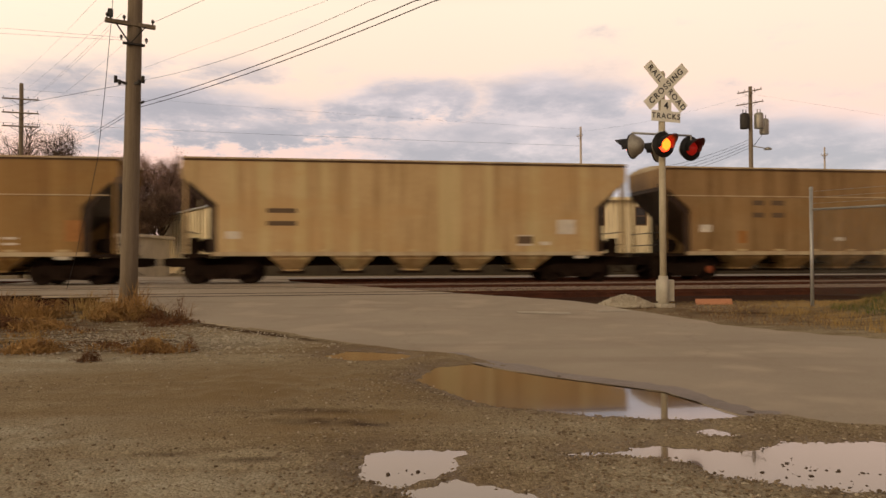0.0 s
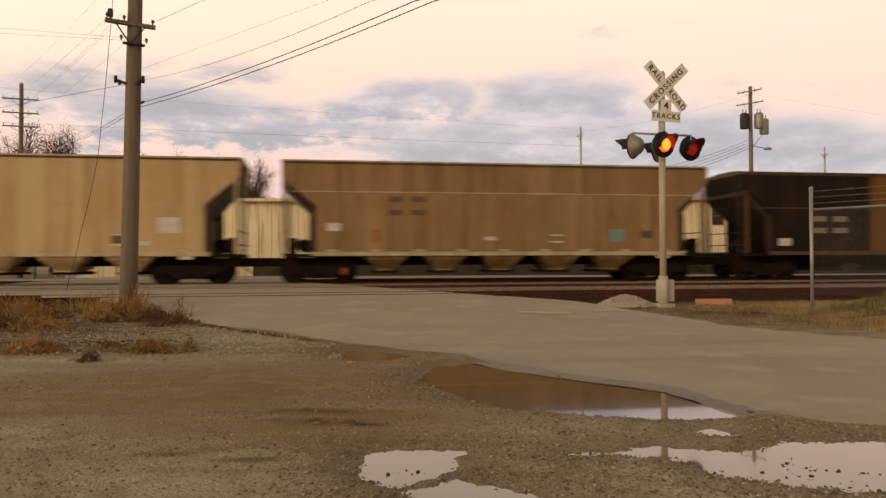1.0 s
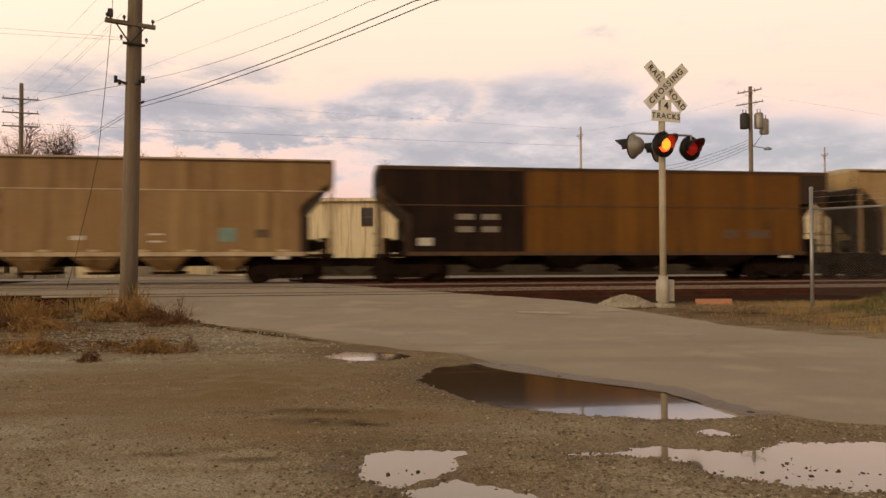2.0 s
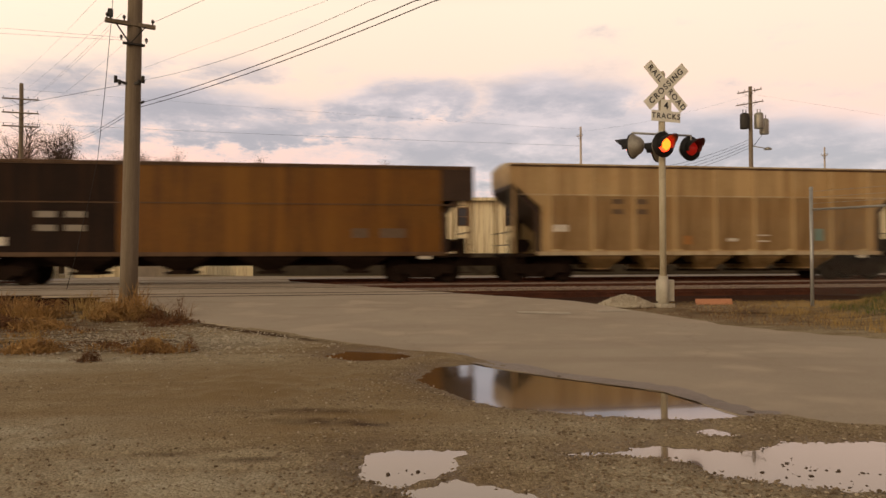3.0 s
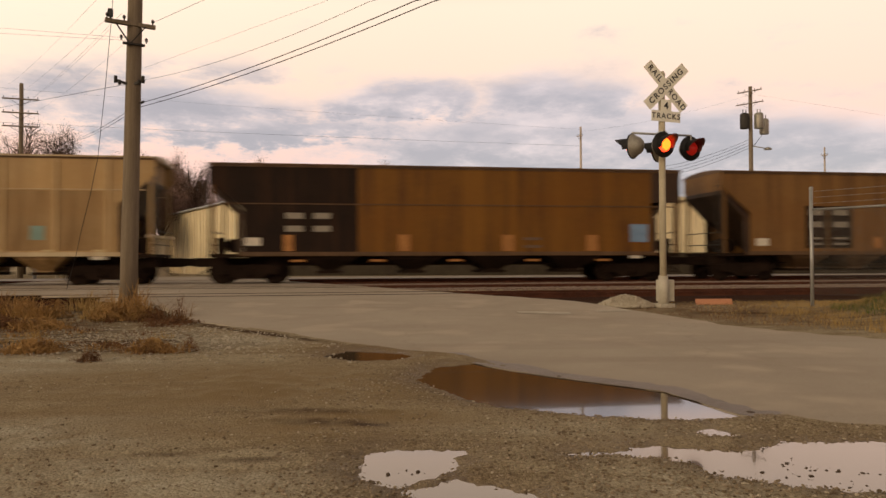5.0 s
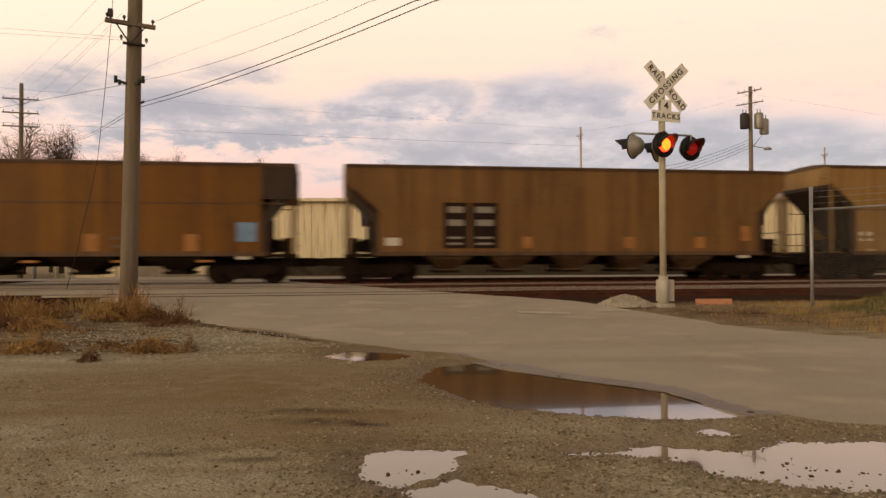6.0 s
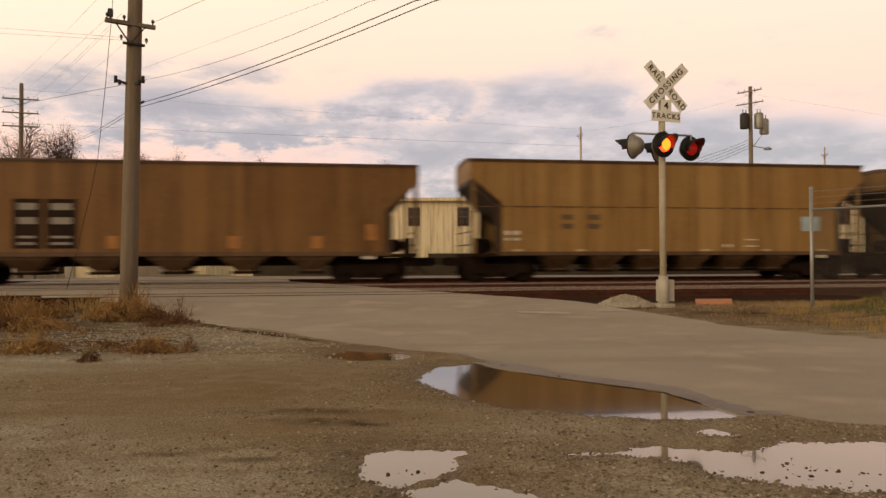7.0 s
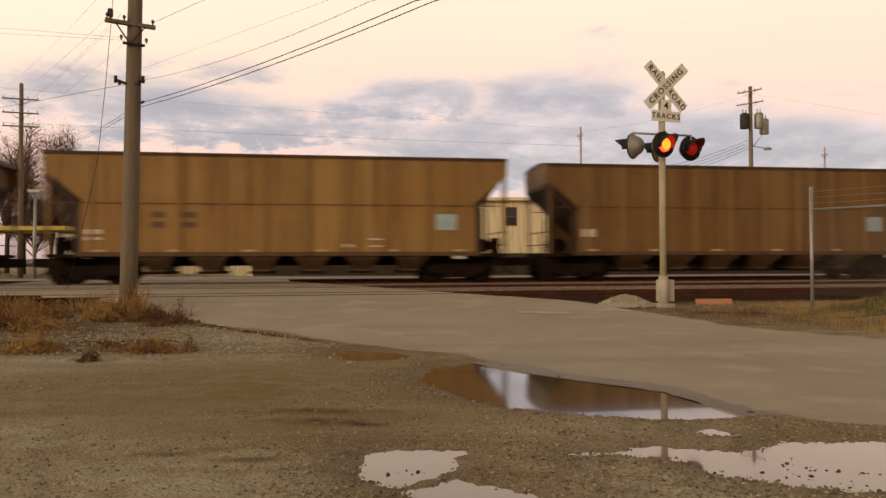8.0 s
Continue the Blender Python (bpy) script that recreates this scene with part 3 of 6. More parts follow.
DARKOLIVE = car_paint("sooty_olive_brown_paint", (0.195, 0.114, 0.042), (0.165, 0.088, 0.030), (0.105, 0.050, 0.018))
DARKROOF_SHADE = car_paint("dark_brown_roof_and_shade_paint", (0.12, 0.070, 0.036), (0.085, 0.050, 0.026), (0.05, 0.028, 0.015))
STAIN_SHADE = car_paint("brown_stain_and_shade_paint", (0.30, 0.195, 0.088), (0.24, 0.152, 0.064), (0.16, 0.092, 0.036))
DARKEND_SHADE = car_paint("dark_end_and_shade_paint", (0.052, 0.030, 0.018), (0.032, 0.019, 0.012), (0.02, 0.012, 0.008))
SCUFF = car_paint("pale_scuffed_paint", (0.58, 0.45, 0.26), (0.46, 0.34, 0.18), (0.36, 0.25, 0.12))
PALEROOF = car_paint("pale_dusty_roof_paint", (0.50, 0.40, 0.26), (0.40, 0.31, 0.19), (0.30, 0.21, 0.11))
azure_paint = material("azure_panel_paint", (0.20, 0.31, 0.46), rough=0.6, scale=3)
white_paint = material("white_stencil_paint", (0.72, 0.66, 0.55), rough=0.7, scale=3)
faded_paint = material("faded_white_stencil_paint", (0.30, 0.27, 0.22), (0.22, 0.195, 0.155), rough=0.7, scale=3)
dark_paint = material("dark_stencil_paint", (0.15, 0.10, 0.06), rough=0.7, scale=3)
blue_paint = material("pale_blue_panel_paint", (0.42, 0.55, 0.58), rough=0.6, scale=3)
teal_paint = material("teal_panel_paint", (0.22, 0.34, 0.30), rough=0.6, scale=3)
orange_paint = material("orange_patch_paint", (0.42, 0.19, 0.055), rough=0.7, scale=4)
red_paint = material("red_mark_paint", (0.75, 0.13, 0.06), rough=0.7, scale=4)
hot_rust = material("orange_rust", (0.30, 0.08, 0.03), rough=0.9, scale=4)


def wheelset_mesh():
    bm = bmesh.new()
    for s in (-1, 1):
        m = pose(0, s * 0.7175, 0, 90 * s, 0, 0)
        lathe(bm, [(0.0, -0.05), (0.10, -0.05), (0.12, -0.01), (0.34, 0.0), (0.37, -0.05), (0.457, -0.05), (0.457, 0.06), (0.49, 0.075), (0.49, 0.09), (0.36, 0.09), (0.0, 0.05)], 24,
              m @ pose(0, 0, 0, 180, 0, 0))
    rod(bm, (0, -0.95, 0), (0, 0.95, 0), 0.08, seg=10)
    return mesh_of("wheelset", bm, under)


def truck_parts():
    bm = bmesh.new()
    prism(bm, ((-1.20, 0.02), (-1.20, 0.16), (-0.78, 0.24), (-0.38, 0.24), (0.38, 0.24), (0.78, 0.24), (1.20, 0.16), (1.20, 0.02), (0.84, -0.04), (0.46, -0.28), (-0.46, -0.28), (-0.84, -0.04)), -0.09, 0.09)
    for s in (-0.97, 0.97):
        box(bm, s - 0.13, s + 0.13, -0.13, 0.11, -0.12, 0.10)
    for k in (-0.14, 0, 0.14):
        rod(bm, (k, -0.10, -0.20), (k, -0.10, 0.14), 0.055, seg=8)
    frame_me = mesh_of("side_frame", bm, under)
    bm = bmesh.new()
    box(bm, -0.2, 0.2, -1.1, 1.1, -0.08, 0.16)
    box(bm, -0.50, 0.50, -0.86, 0.86, -0.26, -0.06)
    for s in (-0.42, 0.42):
        box(bm, s - 0.04, s + 0.04, -0.9, 0.9, -0.30, 0.22)
    lathe(bm, [(0.0, 0.30), (0.22, 0.30), (0.26, 0.10)], 14)
    return frame_me, mesh_of("bolster", bm, under)


WHEELSET = wheelset_mesh()
SIDE_FRAME, BOLSTER = truck_parts()


def add_truck(car, x, rusty):
    t = part("truck", BOLSTER, None, car)
    t.matrix_basis = pose(x, 0, 0.457)
    for s in (-1, 1):
        f = part("side_frame", SIDE_FRAME, None, t)
        f.matrix_basis = pose(0, s * 0.99, 0, 0, 0, 0 if s < 0 else 180)
    out = []
    for s in (-0.97, 0.97):
        w = part("wheelset", WHEELSET, None, t)
        w.matrix_basis = pose(s, 0, 0)
        out.append(w)
    if rusty:
        bm = bmesh.new()
        lathe(bm, [(0.0, 0.0), (0.16, 0.0), (0.16, 0.03), (0.0, 0.05)], 12, pose(0.97, -1.12, -0.02, 90, 0, 0))
        part("bearing_cap", bm, hot_rust, t, "orange rusty bearing cap")
    return out


def hopper_car(u_left, length, top, paint, roof_paint, label, line=None, ribs=0, hoppers=4, split=None, paint2=None, cut=1.25, marks=(), rusty=False, shaded_hopper_paint=None,
               open_top=False, sheets=0, rib_paint=None, cut_right=None, dark_end=False, scuffs=0, bars=()):
    """A hopper car: x along it from its left end, y across, z above the rail."""
    car = empty("hopper_car")
    L, S, B = length, CAR_W, 1.12
    hi, lo = top - 0.66, top - 1.72
    cr = cut_right or cut
    # the black-ended cars have a square shoulder over the right-hand platform
    shoulder = ((L - cr, top - 1.30), (L, top - 1.30)) if dark_end else ((L - cr, lo), (L, hi))
    out = ((0, top), (0, hi), (cut, lo), (cut, B), (L - cr, B)) + shoulder + ((L, top),)
    t = 0.05

    def side_panel(y, x0, x1, mat, lab=""):
        pts = []
        for x, z in out:
            pts.append((x, z))
        bm = bmesh.new()
        prism(bm, pts, y - t / 2, y + t / 2)
        for plane, no in ((x0, -1), (x1, 1)):
            if 0 < plane < L:
                r = bmesh.ops.bisect_plane(bm, geom=bm.verts[:] + bm.edges[:] + bm.faces[:], plane_co=(plane, 0, 0), plane_no=(no, 0, 0), clear_outer=True)
                ed = [e for e in r["geom_cut"] if isinstance(e, bmesh.types.BMEdge)]
                bmesh.ops.contextual_create(bm, geom=ed)
        return part("side_panel", bm, mat, car, lab)

    for y in (-S, S):
        if split:
            side_panel(y, -1, split, paint2)
            side_panel(y, split, L - cr if dark_end else L + 1, paint)
        else:
            side_panel(y, -1, L - cr if dark_end else L + 1, paint)
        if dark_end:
            side_panel(y, L - cr, L + 1, DARKEND_SHADE, "dark end panel")
    # slope sheets, shade of the open end put into their dark colour, and ends
    for e in (0, 1):
        ce = cut if e == 0 else cr
        inset = 0.02 if e == 0 else 0.30
        for nm, mat, lab, pts in (
                ("end_wall", paint2 or paint, "", ((inset, top - 0.03), (inset, hi - 0.12), (inset + 0.08, hi - 0.14), (inset + 0.08, top - 0.03))),
                ("end_sheet", DARKEND_SHADE, "dark end slope sheet with shade in its colour", ((inset, hi - 0.125), (inset, hi - 0.28), (ce - 0.10, lo - 0.30), (ce + 1.5, 1.3), (ce + 1.58, 1.3), (ce + 0.05, lo - 0.18), (inset + 0.10, hi - 0.145)))):
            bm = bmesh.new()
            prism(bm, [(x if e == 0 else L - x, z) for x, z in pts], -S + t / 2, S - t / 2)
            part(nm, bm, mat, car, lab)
        # corner posts, ladder and platform
        x_out = 0.03 if e == 0 else L - 0.03
        sg = 1 if e == 0 else -1
        for y in (-S + 0.06, S - 0.06):
            bm = bmesh.new()
            bar(bm, (x_out + sg * 0.12, y, 1.1), (x_out + sg * 0.12, y, hi - 0.02), 0.09, 0.09)
            part("corner_post", bm, paint, car)
        bm = bmesh.new()
        for y in (-S + 0.06, -S + 0.50):
            bar(bm, (x_out, y, 1.0), (x_out, y, top - 0.3), 0.04, 0.04)
        z = 1.2
        while z < top - 0.4:
            bar(bm, (x_out, -S + 0.06, z), (x_out, -S + 0.50, z), 0.025, 0.025)
            z += 0.38
        part("ladder", bm, dark_iron, car)
        # added plates in the same shade colour, for the dark band by the bay
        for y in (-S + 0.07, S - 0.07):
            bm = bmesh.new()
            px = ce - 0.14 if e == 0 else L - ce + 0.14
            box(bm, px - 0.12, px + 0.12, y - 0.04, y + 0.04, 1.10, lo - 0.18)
            part("bay_plate", bm, DARKEND_SHADE, car)
        bm = bmesh.new()
        box(bm, min(x_out, x_out + sg * (ce + 0.3)), max(x_out, x_out + sg * (ce + 0.3)), -S + 0.02, S - 0.02, 0.98, 1.10)
        part("end_platform", bm, under, car)
        bm = bmesh.new()
        bar(bm, (x_out + sg * 0.02, -S + 0.05, 1.95), (x_out + sg * 0.02, S - 0.05, 1.95), 0.035, 0.035)
        bar(bm, (x_out + sg * 0.02, -S + 0.05, 1.45), (x_out + sg * 0.02, S - 0.05, 1.45), 0.035, 0.035)
        part("grab_rail", bm, dark_iron, car)
        # brake gear and reservoir on the platform
        bm = bmesh.new()
        rod(bm, (x_out + sg * 0.75, -0.9, 1.42), (x_out + sg * 0.75, 0.4, 1.42), 0.26, seg=12)
        box(bm, x_out + sg * 0.35 - 0.15, x_out + sg * 0.35 + 0.15, -1.2, -0.8, 1.1, 1.7)
        part("brake_reservoir", bm, under, car)
        bm = bmesh.new()
        box(bm, min(x_out - sg * 0.75, x_out + sg * 2.2), max(x_out - sg * 0.75, x_out + sg * 2.2), -0.22, 0.22, 0.62, 0.96)
        box(bm, min(x_out - sg * 0.95, x_out - sg * 0.7), max(x_out - sg * 0.95, x_out - sg * 0.7), -0.14, 0.14, 0.66, 0.94)
        box(bm, min(x_out + sg * 0.05, x_out + sg * 0.5), max(x_out + sg * 0.05, x_out + sg * 0.5), -0.9, 0.9, 0.62, 0.98)
        rod(bm, (x_out + sg * 0.1, -0.5, 0.7), (x_out - sg * 0.55, -0.42, 0.30), 0.03, seg=6)
        bar(bm, (x_out + sg * 0.1, -S + 0.08, 0.35), (x_out + sg * 0.1, -S + 0.08, 1.05), 0.04, 0.04)
        bar(bm, (x_out + sg * 0.45, -S + 0.08, 0.35), (x_out + sg * 0.45, -S + 0.08, 1.05), 0.04, 0.04)
        bar(bm, (x_out + sg * 0.1, -S + 0.08, 0.37), (x_out + sg * 0.45, -S + 0.08, 0.37), 0.05, 0.03)
        part("coupler", bm, under, car)
    # roof with a low camber and eaves
    bm = bmesh.new()
    if not open_top:
        arch = [(-S - 0.10, top - 0.05), (-S - 0.10, top + 0.01), (-S * 0.7, top + 0.09), (-S * 0.3, top + 0.14), (S * 0.3, top + 0.14), (S * 0.7, top + 0.09), (S + 0.10, top + 0.01), (S + 0.10, top - 0.05)]
        prism(bm, [(p[0], p[1]) for p in arch], -L, 0, pose(0, 0, 0, 0, 0, 90))
        part("roof", bm, roof_paint, car)
        bm = bmesh.new()
        box(bm, 0.3, L - 0.3, -0.28, 0.28, top + 0.15, top + 0.19)
        part("running_board", bm, steel, car)
    # top chord, its dark colour painting the eave's shadow, and side sill
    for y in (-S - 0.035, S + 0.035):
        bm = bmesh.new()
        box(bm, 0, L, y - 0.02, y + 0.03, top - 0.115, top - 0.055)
        part("top_chord", bm, DARKROOF_SHADE, car)
        bm = bmesh.new()
        box(bm, cut - 0.2, L - cr + 0.2, y - 0.04, y + 0.02, B - 0.10, B + 0.05)
        part("side_sill", bm, roof_paint, car)
        if line:
            bm = bmesh.new()
            box(bm, 0.35, L - 0.35, y - 0.012, y + 0.012, line - 0.02, line + 0.02)
            part("side_seam", bm, roof_paint, car)
    # ribs
    if ribs:
        bm = bmesh.new()
        box(bm, -0.055, 0.055, -0.05, 0.04, B + 0.05, top - 0.13)
        me = mesh_of("side_rib", bm, rib_paint or paint)
        for k in range(ribs):
            r = part("side_rib", me, None, car)
            r.matrix_basis = pose(cut + 0.35 + (L - 2 * cut - 0.7) * k / (ribs - 1), -S - 0.04, 0)
    # stained sheets below the seam, between the ribs
    if sheets:
        wide = (L - 2 * cut - 0.7) / sheets
        bm = bmesh.new()
        box(bm, 0.07 if sheets > 1 else 0.0, wide - (0.07 if sheets > 1 else 0.0), -0.012, 0.004, B + 0.10, (line or top - 0.4) - 0.05)
        me = mesh_of("side_sheet", bm, STAIN_SHADE)
        for k in range(sheets):
            r = part("side_sheet", me, None, car, "brown stained side sheet")
            r.matrix_basis = pose(cut + 0.35 + wide * k, -S - t / 2, 0)
    # hopper chutes; a darker paint carries the shade under the car
    hp = shaded_hopper_paint or paint
    span = L - 2 * cut - 3.0
    for k in range(hoppers):
        c = cut + 1.5 + span * (k + 0.5) / hoppers
        h = span / hoppers * 0.5
        bm = bmesh.new()
        rings = []
        for (dx, dy, z) in ((h * 0.80, S - 0.06, B), (h * 0.62, S - 0.12, 0.90), (0.30, 1.0, 0.52), (0.30, 1.0, 0.46)):
            rings.append([bm.verts.new((c + sx * dx, sy * dy, z)) for sx, sy in ((-1, -1), (1, -1), (1, 1), (-1, 1))])
        for a, b in zip(rings, rings[1:]):
            for i in range(4):
                bm.faces.new((a[i], a[(i + 1) % 4], b[(i + 1) % 4], b[i]))
        bm.faces.new(rings[-1])
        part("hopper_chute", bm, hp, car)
        bm = bmesh.new()
        box(bm, c - 0.46, c + 0.46, -1.05, 1.05, 0.36, 0.46)
        rod(bm, (c + 0.3, -1.25, 0.42), (c + 0.3, 1.25, 0.42), 0.05, seg=8)
        part("outlet_gate", bm, under, car)
    bm = bmesh.new()
    box(bm, cut, L - cut, -0.3, 0.3, 0.66, 1.10)
    bar(bm, (cut, -0.55, 0.70), (L - cut, -0.55, 0.70), 0.06, 0.06)
    bar(bm, (cut, 0.7, 0.85), (L - cut, 0.7, 0.85), 0.05, 0.30)
    part("centre_sill", bm, under, car)
    # marks
    for kind, x0, x1, z0, z1 in marks:
        mat = {"white": white_paint, "faded": faded_paint, "dark": dark_paint, "blue": blue_paint, "teal": teal_paint, "azure": azure_paint, "orange": orange_paint, "red": red_paint, "black": BLACK}[kind]
        bm = bmesh.new()
        yy = -S - t / 2 - (0.014 if kind == "black" else 0.018)
        box(bm, x0, x1, yy, -S, z0, z1)
        part("painted_mark", bm, mat, car, {"white": "white painted marking", "faded": "faded grey-white stencil", "dark": "dark stencilled marking", "blue": "pale blue panel", "teal": "teal panel", "azure": "blue panel",
                                            "orange": "orange paint patch", "red": "red paint mark", "black": "black painted square"}[kind])
    # stencil plate under the right-hand sill, pale scuffed brackets, yellow gate bars
    bm = bmesh.new()
    box(bm, L - 2.15, L - 1.65, -S - 0.03, -S + 0.02, 0.90, 1.015)
    part("sill_plate", bm, white_paint, car, "pale plate under the sill")
    if scuffs:
        bm = bmesh.new()
        box(bm, -0.22, 0.22, -0.055, 0.03, 0, 0.075)
        me = mesh_of("sill_bracket", bm, SCUFF)
        for k in range(scuffs):
            r = part("sill_bracket", me, None, car)
            r.matrix_basis = pose(cut + 0.6 + (L - cut - cr - 1.2) * k / (scuffs - 1), -S - 0.02, B + 0.065)
    for x in bars:
        bm = bmesh.new()
        box(bm, x - 0.27, x + 0.27, -S - 0.03, -S + 0.04, 0.80, 0.885)
        part("gate_bar", bm, orange_paint, car, "yellow-orange gate bar")
    wheels = add_truck(car, 1.35, rusty) + add_truck(car, L - 1.85, False)
    tagged(car, label, "freight car", "hopper cars of the freight train")
    return car, u_left, wheels


def dashes(x, z, w, h, n=2, gap=0.16, kind="dark"):
    return tuple((kind, x, x + w, z - k * (h + gap) - h, z - k * (h + gap)) for k in range(n))


CARS = [
    hopper_car(-24.61, 17.3, 4.55, OLIVE, PALEROOF, "brown covered hopper car with an orange patch", line=3.2, scuffs=9,
               marks=(("white", 13.45, 13.95, 1.62, 1.70), ("white", 13.45, 13.95, 1.42, 1.50), ("orange", 15.5, 16.05, 1.55, 2.3))),
    hopper_car(-5.19, 16.95, 4.62, PALETAN, PALEROOF, "faded tan covered hopper car with smooth sides", hoppers=5, scuffs=9,
               marks=dashes(3.04, 2.78, 1.05, 0.17, 2, 0.3) + (("white", 1.57, 2.07, 1.65, 1.92), ("white", 14.1, 14.82, 1.85, 2.42), ("dark", 12.5, 13.1, 1.48, 1.76),
                                                    ("white", 12.5, 13.1, 1.40, 1.47), ("white", 12.5, 13.1, 1.77, 1.81), ("white", 13.4, 13.8, 1.42, 1.56))),
    hopper_car(13.25, 16.85, 4.58, BROWNTAN, PALEROOF, "dusty brown covered hopper car with dark stencils", line=3.42, hoppers=5, rusty=True, sheets=1, scuffs=9, shaded_hopper_paint=STAIN_SHADE,
               marks=dashes(3.95, 3.25, 0.5, 0.2, 2, 0.3) + dashes(4.8, 3.25, 0.55, 0.2, 2, 0.3) + (("white", 1.64, 2.14, 1.95, 2.25), ("white", 7.65, 8.1, 1.6, 1.75), ("white", 10.27, 10.77, 1.78, 1.84), ("white", 10.27, 10.77, 1.52, 1.58),
                                                                                ("teal", 12.72, 13.3, 1.55, 2.05), ("dark", 14.0, 14.5, 1.7, 2.0), ("orange", 3.3, 3.7, 1.5, 2.0))),
    hopper_car(31.75, 18.65, 4.42, RUSTY, DARKROOF_SHADE, "orange-brown hopper car with a black end panel", line=2.95, split=5.7, paint2=BLACK, shaded_hopper_paint=under, dark_end=True,
               marks=dashes(3.0, 2.62, 0.66, 0.22, 2, 0.26, "faded") + dashes(3.97, 2.62, 0.66, 0.22, 2, 0.26, "faded") + (("white", 1.5, 2.05, 1.4, 1.7), ("dark", 14.0, 14.6, 1.7, 2.05), ("dark", 15.05, 16.0, 1.7, 2.05))),
    hopper_car(51.85, 17.05, 4.60, TAN, PALEROOF, "faded tan ribbed covered hopper car", line=3.40, ribs=9, hoppers=5, sheets=8, scuffs=9, rib_paint=PALETAN, shaded_hopper_paint=STAIN_SHADE,
               marks=dashes(4.15, 3.25, 0.45, 0.2, 2, 0.2) + dashes(5.05, 3.25, 0.55, 0.2, 2, 0.2) + (("white", 1.7, 2.3, 1.95, 2.22), ("white", 9.05, 9.5, 1.58, 1.70), ("white", 10.4, 10.9, 1.80, 1.85), ("white", 10.4, 10.9, 1.56, 1.61),
                                                                                ("teal", 12.9, 13.35, 1.6, 2.1), ("orange", 7.15, 7.5, 1.45, 1.8))),
    hopper_car(70.75, 18.3, 4.42, RUSTY, DARKROOF_SHADE, "orange-brown hopper car with a black end and white stencils", line=2.95, split=5.4, paint2=BLACK, shaded_hopper_paint=under, dark_end=True,
               bars=(3.19, 6.14, 9.12, 12.15, 15.04),
               marks=dashes(2.75, 2.62, 0.64, 0.22, 2, 0.26, "faded") + dashes(3.77, 2.62, 0.62, 0.22, 2, 0.26, "faded") + (("white", 1.3, 1.85, 1.4, 1.7), ("orange", 2.67, 3.03, 1.2, 1.8), ("orange", 6.93, 7.35, 1.2, 1.82),
                                                                                                                     ("orange", 10.95, 11.4, 1.2, 1.82), ("orange", 14.35, 14.8, 1.2, 1.82), ("azure", 16.17, 16.88, 1.55, 2.25),
                                                                                                                     ("dark", 11.8, 12.5, 1.62, 1.72), ("dark", 11.8, 12.5, 1.32, 1.42))),
    hopper_car(90.85, 18.0, 4.45, OXIDE, DARKROOF_SHADE, "brown hopper car with a black and white square emblem", hoppers=5, shaded_hopper_paint=DARKROOF_SHADE,
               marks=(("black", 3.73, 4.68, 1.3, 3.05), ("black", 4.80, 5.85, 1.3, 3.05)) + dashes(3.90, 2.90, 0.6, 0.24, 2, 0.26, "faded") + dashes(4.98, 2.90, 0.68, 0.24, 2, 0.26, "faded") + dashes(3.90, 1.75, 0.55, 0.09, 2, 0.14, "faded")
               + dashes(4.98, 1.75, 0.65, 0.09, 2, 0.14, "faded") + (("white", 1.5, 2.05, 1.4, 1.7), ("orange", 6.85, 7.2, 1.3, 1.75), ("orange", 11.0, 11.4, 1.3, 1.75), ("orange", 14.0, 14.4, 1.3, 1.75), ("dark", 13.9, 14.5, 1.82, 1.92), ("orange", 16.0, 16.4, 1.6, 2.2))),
    hopper_car(110.85, 16.75, 4.75, OLIVE, DARKROOF_SHADE, "tan-brown ribbed covered hopper car with a blue panel", line=2.92, ribs=10, hoppers=6, rib_paint=OLIVE, scuffs=6, shaded_hopper_paint=DARKROOF_SHADE,
               marks=dashes(3.65, 2.62, 0.45, 0.2) + dashes(4.6, 2.62, 0.6, 0.2) + (("white", 1.35, 1.95, 1.82, 1.98), ("white", 1.35, 1.95, 1.60, 1.70), ("blue", 13.95, 14.75, 2.0, 2.6), ("white", 11.4, 11.95, 1.62, 1.67),
                                                                                ("white", 11.4, 11.95, 1.36, 1.41), ("white", 10.45, 10.85, 1.34, 1.46))),
    hopper_car(129.2, 16.9, 4.62, DARKOLIVE, DARKROOF_SHADE, "olive-brown ribbed covered hopper car", line=2.92, ribs=10, hoppers=6, rib_paint=BROWNTAN, shaded_hopper_paint=DARKROOF_SHADE, scuffs=6,
               marks=(("white", 1.4, 1.95, 1.75, 2.05), ("blue", 13.8, 14.6, 2.0, 2.6))),
]


# ---- crossing signal ----
SIGN_TURN = 15.4
white_sheet = material("white_sign_sheet", (0.82, 0.81, 0.72), (0.72, 0.70, 0.61), rough=0.6, scale=5, fine_scale=30)
sign_black = material("black_sign_letters", (0.03, 0.03, 0.03), rough=0.6, bump=0)
cream_post = material("cream_painted_post", (0.50, 0.45, 0.33), (0.38, 0.33, 0.23), rough=0.6, scale=3, fine_scale=25, streak=(0.30, 0.22, 0.12))
lamp_black = material("matt_black_lamp", (0.012, 0.011, 0.011), rough=0.55, bump=0.05)
hood_lit_paint = material("lit_hood_lining", (0.14, 0.05, 0.045), rough=0.5, bump=0.05)
lamp_back = material("grey_lamp_back", (0.36, 0.34, 0.29), (0.26, 0.24, 0.20), rough=0.45, metal=0.5, scale=8)
red_hot = glow("lit_lens_core", (1.0, 0.18, 0.013), 3.4, (0.3, 0.02, 0.01))
red_lit = glow("lit_lens_rim", (1.0, 0.03, 0.008), 6.0, (0.3, 0.02, 0.01))
